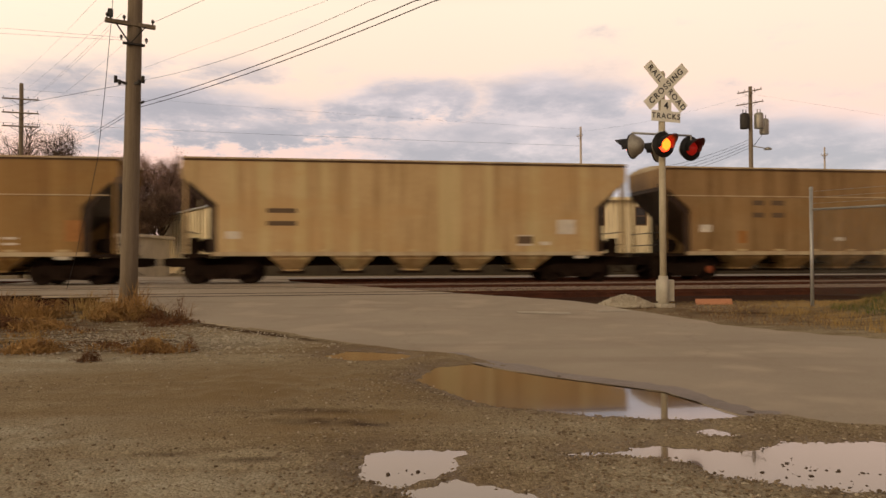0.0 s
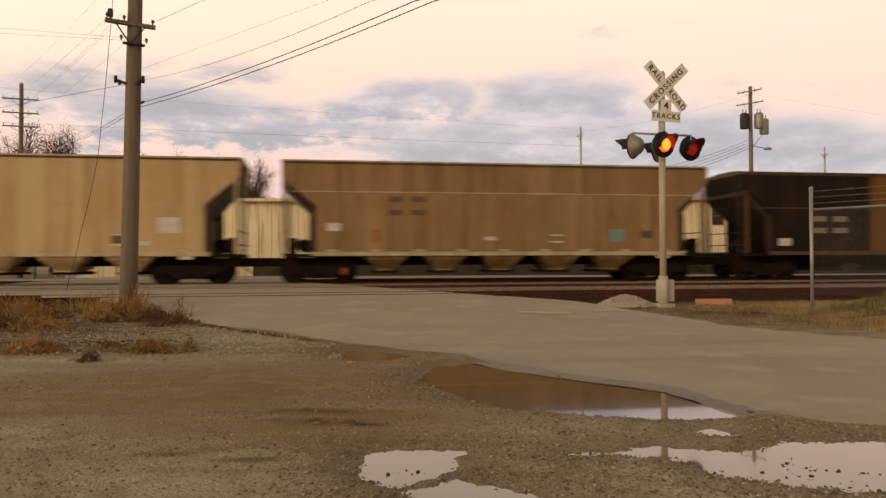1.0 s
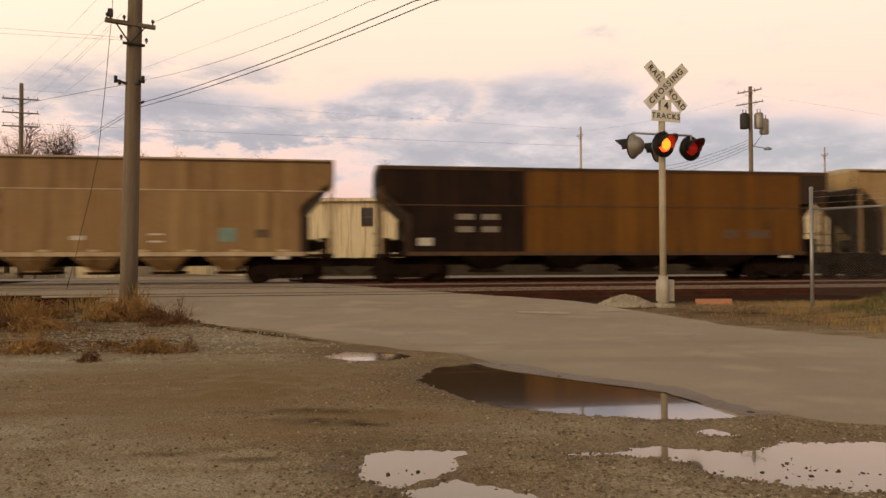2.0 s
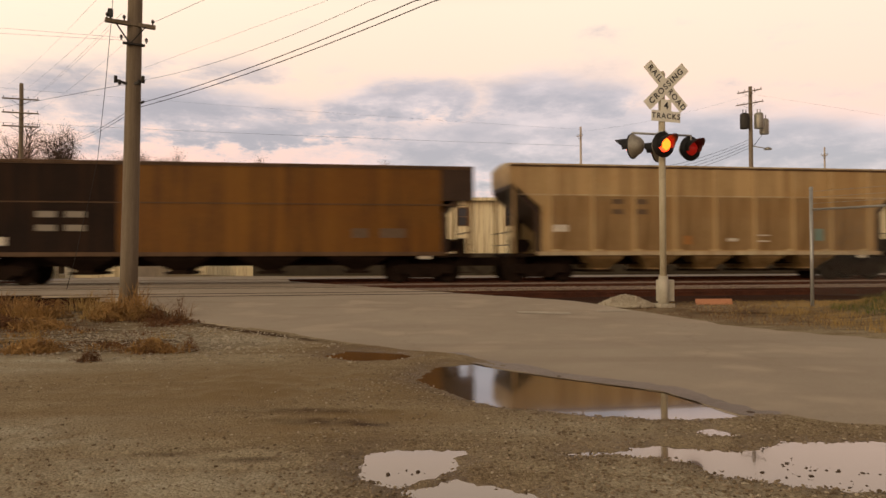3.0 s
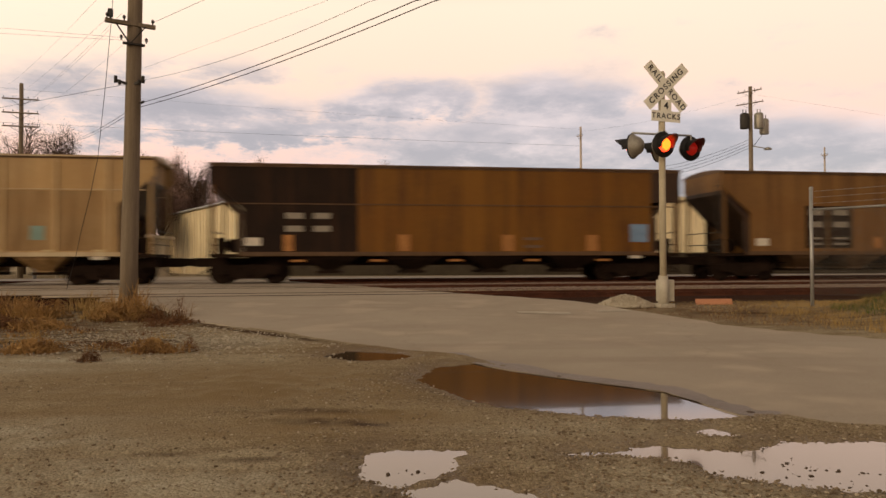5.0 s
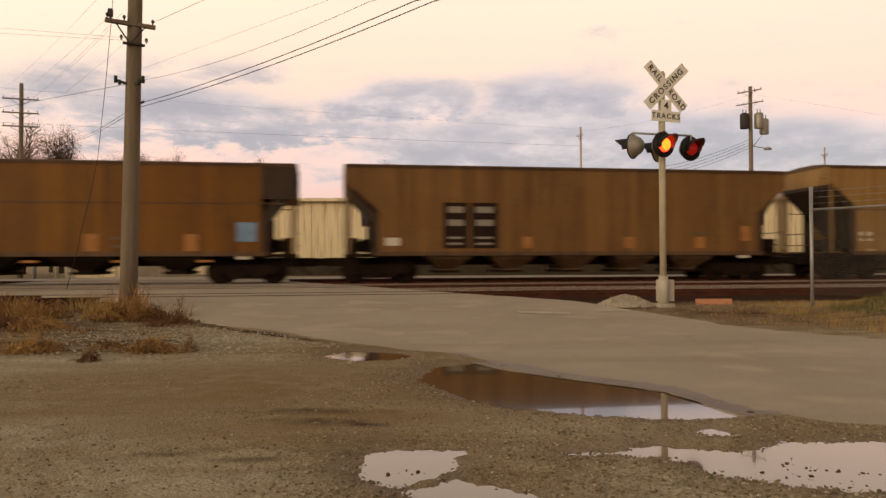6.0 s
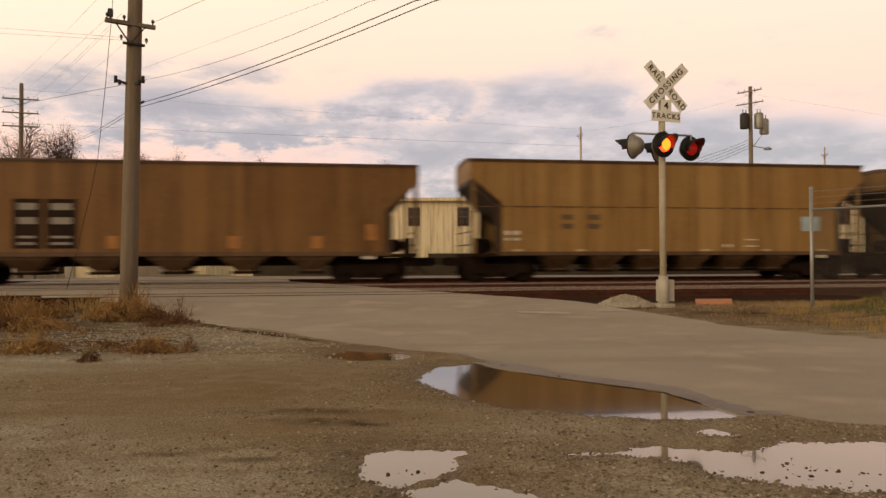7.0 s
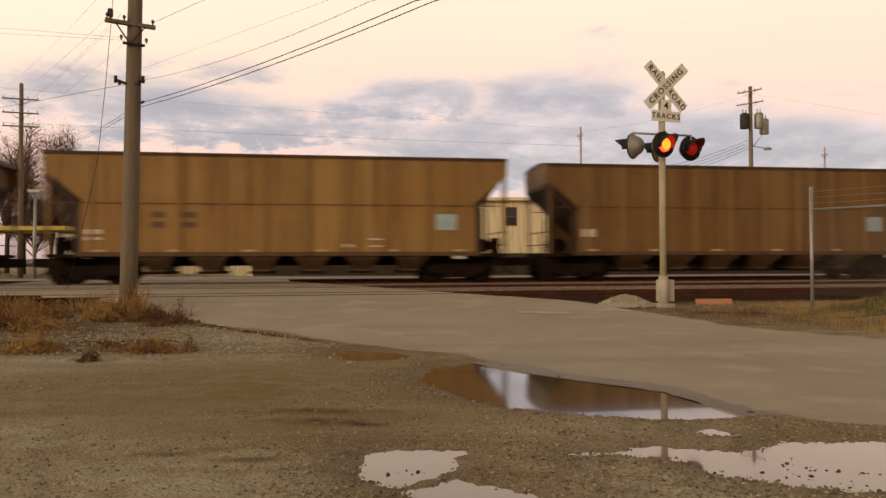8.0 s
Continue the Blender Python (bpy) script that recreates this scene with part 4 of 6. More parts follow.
red_dim = glow("fading_lens", (1.0, 0.02, 0.01), 0.16, (0.25, 0.015, 0.01))


def lettering(text, size, m, parent, squeeze=1.0):
    """Raised letters with the built-in font, turned into a mesh, centred on m and facing its -y."""
    cu = bpy.data.curves.new("letters", "FONT")
    cu.body, cu.size, cu.align_x, cu.align_y, cu.extrude = text, size, "CENTER", "CENTER", 0.002
    cu.space_character = 1.25
    cu.offset = 0.016 * size
    tmp = bpy.data.objects.new("letters", cu)
    scene.collection.objects.link(tmp)
    bpy.context.view_layer.update()
    me = bpy.data.meshes.new_from_object(tmp.evaluated_get(bpy.context.evaluated_depsgraph_get()))
    bpy.data.objects.remove(tmp)
    me.materials.clear()
    me.materials.append(sign_black)
    me.transform(m @ pose(0, 0, 0, 90, 0, 0) @ Matrix.Diagonal((squeeze, 1, 1, 1)))
    return part("lettering", me, None, parent, "black lettering " + text.lower())


def lens_ball(parent):
    """A round lens unit whose front half is lit and whose back half is dark, turning on an upright axis."""
    bm = bmesh.new()
    bmesh.ops.create_uvsphere(bm, u_segments=24, v_segments=16, radius=0.150)
    me = mesh_of("lens", bm, red_dim)
    me.materials.append(red_hot)
    me.materials.append(red_lit)
    for p in me.polygons:
        c = p.center.normalized()
        p.material_index = (1 if c.y < -0.62 else 2) if c.y < 0 else 0
        p.use_smooth = True
    ob = part("lens", me, None, parent, "round red warning lens")
    return ob


def flasher(parent, m):
    """A lamp facing -y: dished black disc, hood, grey back cup, lens."""
    bm = bmesh.new()
    face = pose(0, 0, 0, 90, 0, 0)
    lathe(bm, [(0.150, 0.02), (0.155, -0.015), (0.254, -0.005), (0.258, -0.02), (0.254, -0.035), (0.155, -0.045)], 32, face)
    lamp = part("lamp_disc", bm, lamp_black, parent, "matt black round target disc")
    lamp.matrix_basis = m
    bm = bmesh.new()
    lathe(bm, [(0.248, -0.036), (0.235, -0.06), (0.20, -0.10), (0.17, -0.17), (0.12, -0.22), (0.0, -0.24)], 24, face)
    part("back_cup", bm, lamp_back, lamp, "dull grey metal back cup")
    bm = bmesh.new()
    rings = []
    for r, y in ((0.165, -0.01), (0.168, -0.18), (0.166, -0.36)):
        ring = []
        for i in range(17):
            a = radians(-25 + 230 * i / 16)
            cutback = 1.0 if y > -0.1 else 1.0 - 0.62 * (1 - math.sin(max(0.0, min(math.pi, a)))) 
            ring.append((r * math.cos(a), y * cutback, r * math.sin(a)))
        rings.append(ring)
    inner = [[(x * 0.965, y, z * 0.965) for x, y, z in ring] for ring in rings]
    grid = [[bm.verts.new(p) for p in ring] for ring in rings]
    grid2 = [[bm.verts.new(p) for p in ring] for ring in inner]
    for g, flip in ((grid, False), (grid2, True)):
        for a, b in zip(g, g[1:]):
            for i in range(16):
                f = bm.faces.new((a[i], a[i + 1], b[i + 1], b[i]) if not flip else (a[i], b[i], b[i + 1], a[i + 1]))
                f.smooth = True
    for i in range(16):
        bm.faces.new((grid[2][i], grid[2][i + 1], grid2[2][i + 1], grid2[2][i]))
    me = mesh_of("hood", bm, lamp_black)
    me.materials.append(hood_lit_paint)
    # inner faces get a reddish colour standing for the lens's red light
    for p in me.polygons:
        c = p.center
        if math.hypot(c.x, c.z) < 0.1635:
            p.material_index = 1
    part("hood", me, None, lamp, "short black hood")
    ball = lens_ball(lamp)
    ball.location = (0, 0.03, 0)
    return lamp, ball


def crossing_signal():
    s = empty("crossing_signal", pose(4.475, 14.94, 0.10, 0, 0, SIGN_TURN))
    bm = bmesh.new()
    rod(bm, (0, 0, 0.0), (0, 0, 4.75), 0.068, 0.066, 20)
    lathe(bm, [(0.0, 4.80), (0.05, 4.79), (0.074, 4.74), (0.074, 4.70)], 18)
    part("post", bm, cream_post, s)
    bm = bmesh.new()
    rod(bm, (0, 0, 0.0), (0, 0, 0.62), 0.115, 0.095, 16)
    box(bm, -0.17, 0.17, -0.17, 0.17, -0.1, 0.06)
    box(bm, -0.05, 0.25, -0.02, 0.20, 0.10, 0.54)
    bmesh.ops.bevel(bm, geom=[e for e in bm.edges if e.calc_length() > 0.15], offset=0.012, segments=1, affect="EDGES")
    part("pedestal", bm, concrete, s, "pale cast base with a junction box")
    # crossed blades
    zc, lean = 4.47, -1.8
    for k, (ang, text) in enumerate(((-46, "RAIL   ROAD"), (44, "CROSSING"))):
        bm = bmesh.new()
        mm = pose(0.045, -0.085 - 0.012 * k, zc, 0, -(ang + lean + 1.0), 0)
        box(bm, -0.61, 0.61, -0.003, 0.003, -0.114, 0.114)
        bmesh.ops.bevel(bm, geom=[e for e in bm.edges if abs(e.verts[0].co.y - e.verts[1].co.y) > 0.004], offset=0.008, segments=2, affect="EDGES")
        bmesh.ops.transform(bm, matrix=mm, verts=bm.verts)
        blade = part("sign_blade", bm, white_sheet, s, "white crossing sign blade")
        if k == 0:
            lettering("RAIL", 0.165, mm @ pose(-0.35, -0.006, 0), blade)
            lettering("ROAD", 0.165, mm @ pose(0.36, -0.006, 0), blade)
        else:
            lettering("CROSSING", 0.165, mm @ pose(0.0, -0.006, 0), blade, 1.08)
    tm = pose(0.04, -0.09, 3.86, 0, 1.8, 0)
    bm = bmesh.new()
    prism(bm, ((-0.33, -0.11), (0.33, -0.11), (0.33, 0.11), (0.12, 0.11), (0.12, 0.34), (-0.12, 0.34), (-0.12, 0.11), (-0.33, 0.11)), -0.003, 0.003, tm)
    plate = part("tracks_plate", bm, white_sheet, s, "white track number plate")
    lettering("TRACKS", 0.15, tm @ pose(0, -0.006, 0.0), plate)
    lettering("4", 0.2, tm @ pose(0.0, -0.006, 0.21), plate)
    # arms and lamps
    zl = 3.24
    bm = bmesh.new()
    rod(bm, (-0.68, 0, zl + 0.265), (0.68, 0, zl + 0.265), 0.022, seg=10)
    for x in (-0.68, 0.67):
        rod(bm, (x, 0, zl + 0.16), (x, 0, zl + 0.27), 0.022, seg=8)
    lathe(bm, [(0.09, zl + 0.22), (0.10, zl + 0.23), (0.10, zl + 0.31), (0.09, zl + 0.32)], 16)
    part("lamp_arm", bm, steel, s)
    bm = bmesh.new()
    rod(bm, (-0.02, -0.06, zl + 0.26), (-0.14, -0.30, zl + 0.26), 0.022, seg=10)
    rod(bm, (-0.14, -0.30, zl + 0.10), (-0.14, -0.30, zl + 0.27), 0.022, seg=10)
    rod(bm, (0.02, 0.06, zl + 0.26), (0.10, 0.30, zl + 0.26), 0.022, seg=10)
    rod(bm, (0.10, 0.30, zl + 0.10), (0.10, 0.30, zl + 0.27), 0.022, seg=10)
    box(bm, -0.09, 0.09, -0.09, 0.09, zl - 0.12, zl + 0.12)
    part("lamp_bracket", bm, dark_iron, s)
    balls = []
    for x, y, face in ((-0.17, -0.34, 6), (0.66, -0.02, 6), (-0.68, 0.02, 214), (0.07, 0.34, 214)):
        balls.append(flasher(s, pose(x, y, zl, 0, 0, face)))
    tagged(s, "railroad crossing signal with white crossed blades and red flashers", "crossing signal")
    return [b for _, b in balls]


LENSES = crossing_signal()


# ---- utility poles and wires ----
insulator_mat = material("dark_glazed_insulator", (0.06, 0.05, 0.045), rough=0.3, bump=0)
wire_mat = material("black_cable", (0.03, 0.028, 0.026), rough=0.6, bump=0)


def insulators(parent, places, mat=insulator_mat):
    for p in places:
        bm = bmesh.new()
        lathe(bm, [(0.0, 0.0), (0.015, 0.0), (0.015, 0.04), (0.038, 0.05), (0.022, 0.07), (0.036, 0.08), (0.022, 0.10), (0.0, 0.12)], 10, Matrix.Translation(p))
        part("insulator", bm, mat, parent)


def crossarm(parent, z, half, turn, dx=0.0, brace=True, thick=0.10, wood=pole_wood):
    m = pose(dx, -0.02, z, 0, 0, turn)
    bm = bmesh.new()
    box(bm, -half, half, -0.05 - 0.15, 0.05 - 0.15, -thick / 2, thick / 2, m)
    part("crossarm", bm, wood, parent)
    if brace:
        bm = bmesh.new()
        for s in (-1, 1):
            bar(bm, m @ Vector((s * half * 0.6, -0.21, -0.03)), m @ Vector((0, -0.17, -0.42)), 0.03, 0.02)
        part("arm_brace", bm, dark_iron, parent)
    return m


def near_pole():
    p = empty("utility_pole", pose(-6.50, 15.17, 0.05, 0, 1.1, 0))
    bm = bmesh.new()
    lathe(bm, [(0.0, -0.05)] + [(0.178 - 0.0055 * k, k) for k in range(11)] + [(0.0, 10.03)], 22)
    part("pole_shaft", bm, pole_wood, p)
    m = crossarm(p, 5.89, 0.48, 30, -0.10, thick=0.075)
    insulators(p, [m @ Vector((x, -0.15, 0.05)) for x in (-0.44, -0.12, 0.43)])
    m2 = crossarm(p, 5.47, 0.21, 30, -0.02, brace=False, thick=0.035, wood=dark_iron)
    insulators(p, [m2 @ Vector((x, -0.15, 0.05)) for x in (-0.24, 0.24)])
    bm = bmesh.new()
    q = m @ Vector((-0.38, -0.15, 0.05))
    box(bm, q.x - 0.04, q.x + 0.04, q.y - 0.04, q.y + 0.04, q.z + 0.03, q.z + 0.19)
    rod(bm, q, q + Vector((0, 0, 0.05)), 0.02)
    part("fuse_box", bm, lamp_black, p, "small black fuse cutout")
    bm = bmesh.new()
    for s in (-1, 1):
        bar(bm, (0.05 * s, -0.1, 4.65), (0.30 * s, -0.2, 4.72), 0.05, 0.05)
        rod(bm, (0.28 * s, -0.2, 4.66), (0.28 * s, -0.2, 4.80), 0.035)
        rod(bm, (0.20 * s, -0.2, 4.62), (0.20 * s, -0.2, 4.72), 0.03)
    rod(bm, (0.19, -0.05, 4.28), (0.30, -0.2, 4.28), 0.025)
    part("cable_bracket", bm, dark_iron, p)
    return tagged(p, "weathered grey-brown wooden utility pole with crossarm", "utility pole")


near_pole()


# pale wood for far poles, the haze before them put into its colour
pale_pole = material("hazed_pole_wood", (0.52, 0.44, 0.36), (0.42, 0.35, 0.28), rough=0.9, scale=3, fine_scale=30)


def far_pole(x, y, height, arms, r=0.15, cans=False, lamp=False, label="", wood=pole_wood):
    p = empty("utility_pole", pose(x, y, 0.0))
    bm = bmesh.new()
    rod(bm, (0, 0, 0), (0, 0, height), r * 1.15, r * 0.75, 12)
    part("pole_shaft", bm, wood, p)
    for z, half, turn in arms:
        m = crossarm(p, z, half, turn, thick=0.075, wood=wood)
        insulators(p, [m @ Vector((k * half * 0.92, -0.15, 0.06)) for k in (-1, -0.45, 0.45, 1)])
    if cans:
        for dx, dy in ((-0.58, -0.2), (0.52, -0.35), (1.15, 0.1)):
            bm = bmesh.new()
            z = height - 3.5 - (0.4 if dx > 0.9 else 0)
            lathe(bm, [(0.0, z), (0.33, z), (0.36, z + 0.05), (0.36, z + 1.15), (0.31, z + 1.24), (0.12, z + 1.29), (0.0, z + 1.29)], 14, Matrix.Translation((dx, dy, 0)))
            for k in (-0.12, 0.12):
                rod(bm, (dx + k, dy, z + 1.24), (dx + k, dy, z + 1.58), 0.04, seg=6)
            part("transformer", bm, lamp_back if dx > 0 else dark_iron, p, "grey metal transformer can")
    if lamp:
        bm = bmesh.new()
        rod(bm, (0, 0, 10.45), (0.95, -0.5, 10.15), 0.04)
        lathe(bm, [(0.0, 0.15), (0.15, 0.12), (0.35, -0.06), (0.0, -0.03)], 10, Matrix.Translation((1.15, -0.55, 10.1)))
        part("street_light", bm, lamp_back, p, "pale round street light on an arm")
    return tagged(p, label, "utility pole")


far_pole(-25.9, 45.0, 12.1, ((11.1, 1.0, 20), (10.25, 1.0, 20), (9.42, 1.0, 20)), label="tall wooden power pole with three crossarms")
far_pole(25.25, 60.0, 15.3, ((14.9, 1.05, -50), (13.9, 1.15, -50)), 0.19, True, True, "wooden power pole with three grey transformers")
far_pole(13.2, 70.0, 13.9, ((13.0, 0.34, -50),), 0.13, label="distant wooden power pole with haze in its pale colour", wood=pale_pole)
far_pole(41.7, 80.0, 13.4, ((12.5, 0.34, -30),), 0.11, label="distant wooden power pole with haze in its pale colour", wood=pale_pole)


def cable(points, r=0.009, sag=0.0, name="overhead_wire", label="thin black overhead wire"):
    """A hanging cable through the points."""
    bm = bmesh.new()
    pts = []
    for a, b in zip(points, points[1:]):
        a, b = Vector(a), Vector(b)
        for k in range(12):
            t = k / 12
            p = a.lerp(b, t)
            p.z -= 4 * sag * t * (1 - t)
            pts.append(p)
    pts.append(Vector(points[-1]))
    for a, b in zip(pts, pts[1:]):
        rod(bm, a, b, r, seg=5, cap=False)
    return tagged(part(name, bm, wire_mat), label, "overhead wire", "overhead wires")


def at(px, py, depth):
    """A place in the land at the given bearing and rise, seen from the eye, at a depth."""
    return ((px - 784) / 1300 * depth, depth, 1.02 + (464 + 0.0037 * (784 - px) - py) / 1300 * depth)


# three service cables that pass over the eye's side
cable((at(140, 247, 40), at(246, 189, 15.2), at(768, 0, 9.0), at(1500, -270, 6.2)), 0.007, 0.09)
cable((at(140, 243, 40), at(246, 182, 15.2), at(733, 0, 9.0), at(1400, -262, 6.2)), 0.007, 0.09)
cable((at(-60, 200, 32), at(212, 150, 15.0), at(256, 140, 15.2)), 0.006, 0.01)
cable((at(256, 140, 15.2), at(655, 0, 9.6), at(1400, -280, 6.2)), 0.0035, 0.13)
cable((at(256, 118, 15.2), at(575, 0, 10.0), at(1200, -250, 6.4)), 0.0018)
# wires from the crossarm to the far pole
for (ax, ay), (bx, by) in (((187, 30), (20, 172)), ((195, 47), (55, 172)), ((213, 22), (25, 197)), ((225, 70), (60, 197)), ((175, -10), (10, 150))):
    cable((at(ax, ay, 15.0), at(bx, by, 45.0)), 0.0026, 0.15)
cable((at(270, 38, 15.27), at(420, -30, 12)), 0.004)
cable((at(-200, 32, 24), at(230, 66, 15.1)), 0.003)
cable((at(-200, 46, 24), at(228, 70, 15.1)), 0.003)
# the long lines behind the railway
for y0, y1 in ((150, 229), (213, 258)):
    cable((at(-60, y0, 60), at(1030, y1, 70)), 0.005 if y0 < 200 else 0.009, 0.12)
cable((at(1030, 232, 70), at(1326, 168, 60)), 0.004, 0.4)
for k in range(4):
    cable((at(1330, 246 + 5 * k, 60), at(1180, 294 + 6 * k, 72)), 0.016, 0.25)
cable((at(1352, 200, 60), at(1350, 240, 60), at(1333, 262, 60)), 0.02)
cable((at(1335, 166, 60), at(1700, 225, 70)), 0.004)
# slack service drop
cable((at(198, -12, 14.7), at(196, 22, 14.7), at(186, 140, 14.9), at(172, 280, 15.3), at(158, 350, 15.8), at(143, 410, 16.3), at(136, 445, 16.6), at(118, 512, 17.6)), 0.006, label="slack black service cable hanging down")


# ---- fence ----
mesh_steel = material("weathered_wire_mesh", (0.17, 0.16, 0.14), (0.10, 0.09, 0.08), rough=0.6, metal=0.3, scale=6)


def chain_fence():
    ax, ay, bx, by = 7.30, 14.54, 10.6, 10.6
    length = math.hypot(bx - ax, by - ay)
    f = empty("chain_link_fence", pose(ax, ay, 0.0, 0, 0, math.degrees(math.atan2(by - ay, bx - ax))))
    for x, r in ((0, 0.034), (length / 2, 0.026), (length, 0.034)):
        bm = bmesh.new()
        rod(bm, (x, 0, -0.2), (x, 0, 2.44), r, seg=14)
        lathe(bm, [(r * 1.2, 2.43), (r * 1.2, 2.46), (r * 0.8, 2.485), (0.0, 2.49)], 12, Matrix.Translation((x, 0, 0)))
        part("fence_post", bm, steel, f, "galvanised round fence post")
    bm = bmesh.new()
    rod(bm, (0, 0, 2.03), (length, 0, 2.03), 0.022, seg=10)
    part("top_rail", bm, steel, f)
    for z in (2.15, 2.27, 2.39):
        bm = bmesh.new()
        rod(bm, (0, 0, z), (length, 0, z), 0.003, seg=5)
        x = 0.1
        while x < length:
            rod(bm, (x, -0.02, z - 0.015), (x, 0.02, z + 0.015), 0.0025, seg=4)
            x += 0.13
        part("barbed_wire", bm, steel, f)
    verts, faces = [], []
    step, lo, hi, r = 0.055, 0.35, 2.02, 0.0030
    n = int((length + hi - lo) / step)
    for sgn in (1, -1):
        for k in range(n):
            x0 = k * step - (hi - lo) if sgn > 0 else k * step
            x1 = x0 + sgn * (hi - lo)
            lo_t = max(0.0, min(1.0, (0 - x0) / (x1 - x0))) if (0 - x0) * (x1 - x0) > 0 else 0.0
            hi_t = max(0.0, min(1.0, (length - x0) / (x1 - x0))) if (length - x0) * (x1 - x0) > 0 else 1.0
            if sgn < 0:
                lo_t, hi_t = (max(0.0, (length - x0) / (x1 - x0)) if x0 > length else 0.0), (min(1.0, (0 - x0) / (x1 - x0)) if x1 < 0 else 1.0)
            if hi_t - lo_t < 0.02 or x0 > length and sgn > 0:
                continue
            p = Vector((x0 + (x1 - x0) * lo_t, 0.003 * sgn, lo + (hi - lo) * lo_t))
            q = Vector((x0 + (x1 - x0) * hi_t, 0.003 * sgn, lo + (hi - lo) * hi_t))
            b = len(verts)
            for c in (p, q):
                verts += [(c.x - r, c.y, c.z), (c.x, c.y - r, c.z), (c.x + r, c.y, c.z), (c.x, c.y + r, c.z)]
            faces += [(b + i, b + (i + 1) % 4, b + 4 + (i + 1) % 4, b + 4 + i) for i in range(4)]
    part("wire_mesh", raw("wire_mesh", verts, faces, mesh_steel), None, f, "fine diamond wire mesh")
    return tagged(f, "galvanised chain-link fence with barbed wire on top", "fence")


chain_fence()

# ---- plants ----
straw = material("dry_straw", (0.46, 0.28, 0.095), (0.22, 0.12, 0.042), rough=0.9, scale=2, fine_scale=9, bump=0)
gold = material("golden_dry_grass", (0.50, 0.345, 0.125), (0.24, 0.15, 0.055), rough=0.9, scale=2, fine_scale=9, bump=0)
green = material("dull_green_grass", (0.10, 0.12, 0.035), (0.16, 0.15, 0.05), rough=0.9, scale=2, fine_scale=9, bump=0)
bark = material("grey_brown_bark", (0.10, 0.075, 0.055), rough=0.95, scale=3)
leaf_red = material("russet_leaves", (0.36, 0.235, 0.18), (0.22, 0.135, 0.10), rough=0.9, scale=0.6, fine_scale=5, bump=0)
leaf_dark = material("dark_brown_green_leaves", (0.17, 0.108, 0.072), (0.085, 0.055, 0.038), rough=0.9, scale=0.6, fine_scale=5, bump=0)
rng = np.random.default_rng(7)


def land(x, y):
    a = np.asarray(x, float), np.asarray(y, float)
    return bed(*a)


def blades(name, xs, ys, heights, mat, lean=0.5, width=0.006, centre=None):
    """Arching narrow blades, four points long, at the given roots; they lean out from the centre."""
    n = len(xs)
    ang = rng.uniform(0, 2 * np.pi, n)
    if centre is not None:
        ang = np.arctan2(ys - centre[1], xs - centre[0]) + rng.normal(0, 0.9, n)
    tilt = lean * rng.uniform(0.05, 1.0, n)
    zs = land(xs, ys) - 0.02
    verts = np.zeros((n, 7, 3))
    dx, dy = np.cos(ang), np.sin(ang)
    wx, wy = -np.sin(ang) * width, np.cos(ang) * width
    for k, (h, b) in enumerate(((0.0, 0.0), (0.45, 0.18), (0.80, 0.52), (1.0, 1.0))):
        cx, cy = xs + dx * b * tilt * heights, ys + dy * b * tilt * heights
        cz = zs + heights * (h - 0.35 * np.minimum(tilt, 1.6) * b * b)
        fade = 1 - 0.25 * k
        if k < 3:
            verts[:, 2 * k] = np.stack([cx - wx * fade, cy - wy * fade, cz], -1)
            verts[:, 2 * k + 1] = np.stack([cx + wx * fade, cy + wy * fade, cz], -1)
        else:
            verts[:, 6] = np.stack([cx, cy, cz], -1)
    base = np.arange(n) * 7
    faces = np.stack([base, base + 1, base + 3, base + 2], -1).tolist() + np.stack([base + 2, base + 3, base + 5, base + 4], -1).tolist()
    faces += np.stack([base + 4, base + 5, base + 6], -1).tolist()
    return raw(name, verts.reshape(-1, 3).tolist(), faces, mat)


def weed_clump(x, y, r, h, n, mat, label):
    a, d = rng.uniform(0, 2 * np.pi, n), r * rng.uniform(0, 1, n) ** 0.8
    hs = h * (0.25 + 0.75 * rng.uniform(0, 1, n) ** 1.6) * (1 - 0.35 * (d / r) ** 2)
    me = blades("weed_clump", x + d * np.cos(a), y + d * np.sin(a) * 0.8, hs, mat, 1.9, 0.004 if y < 10 else 0.0065, (x, y))
    return tagged(part("weed_clump", me), label, "weeds", "dry weeds by the lot", "stuff")


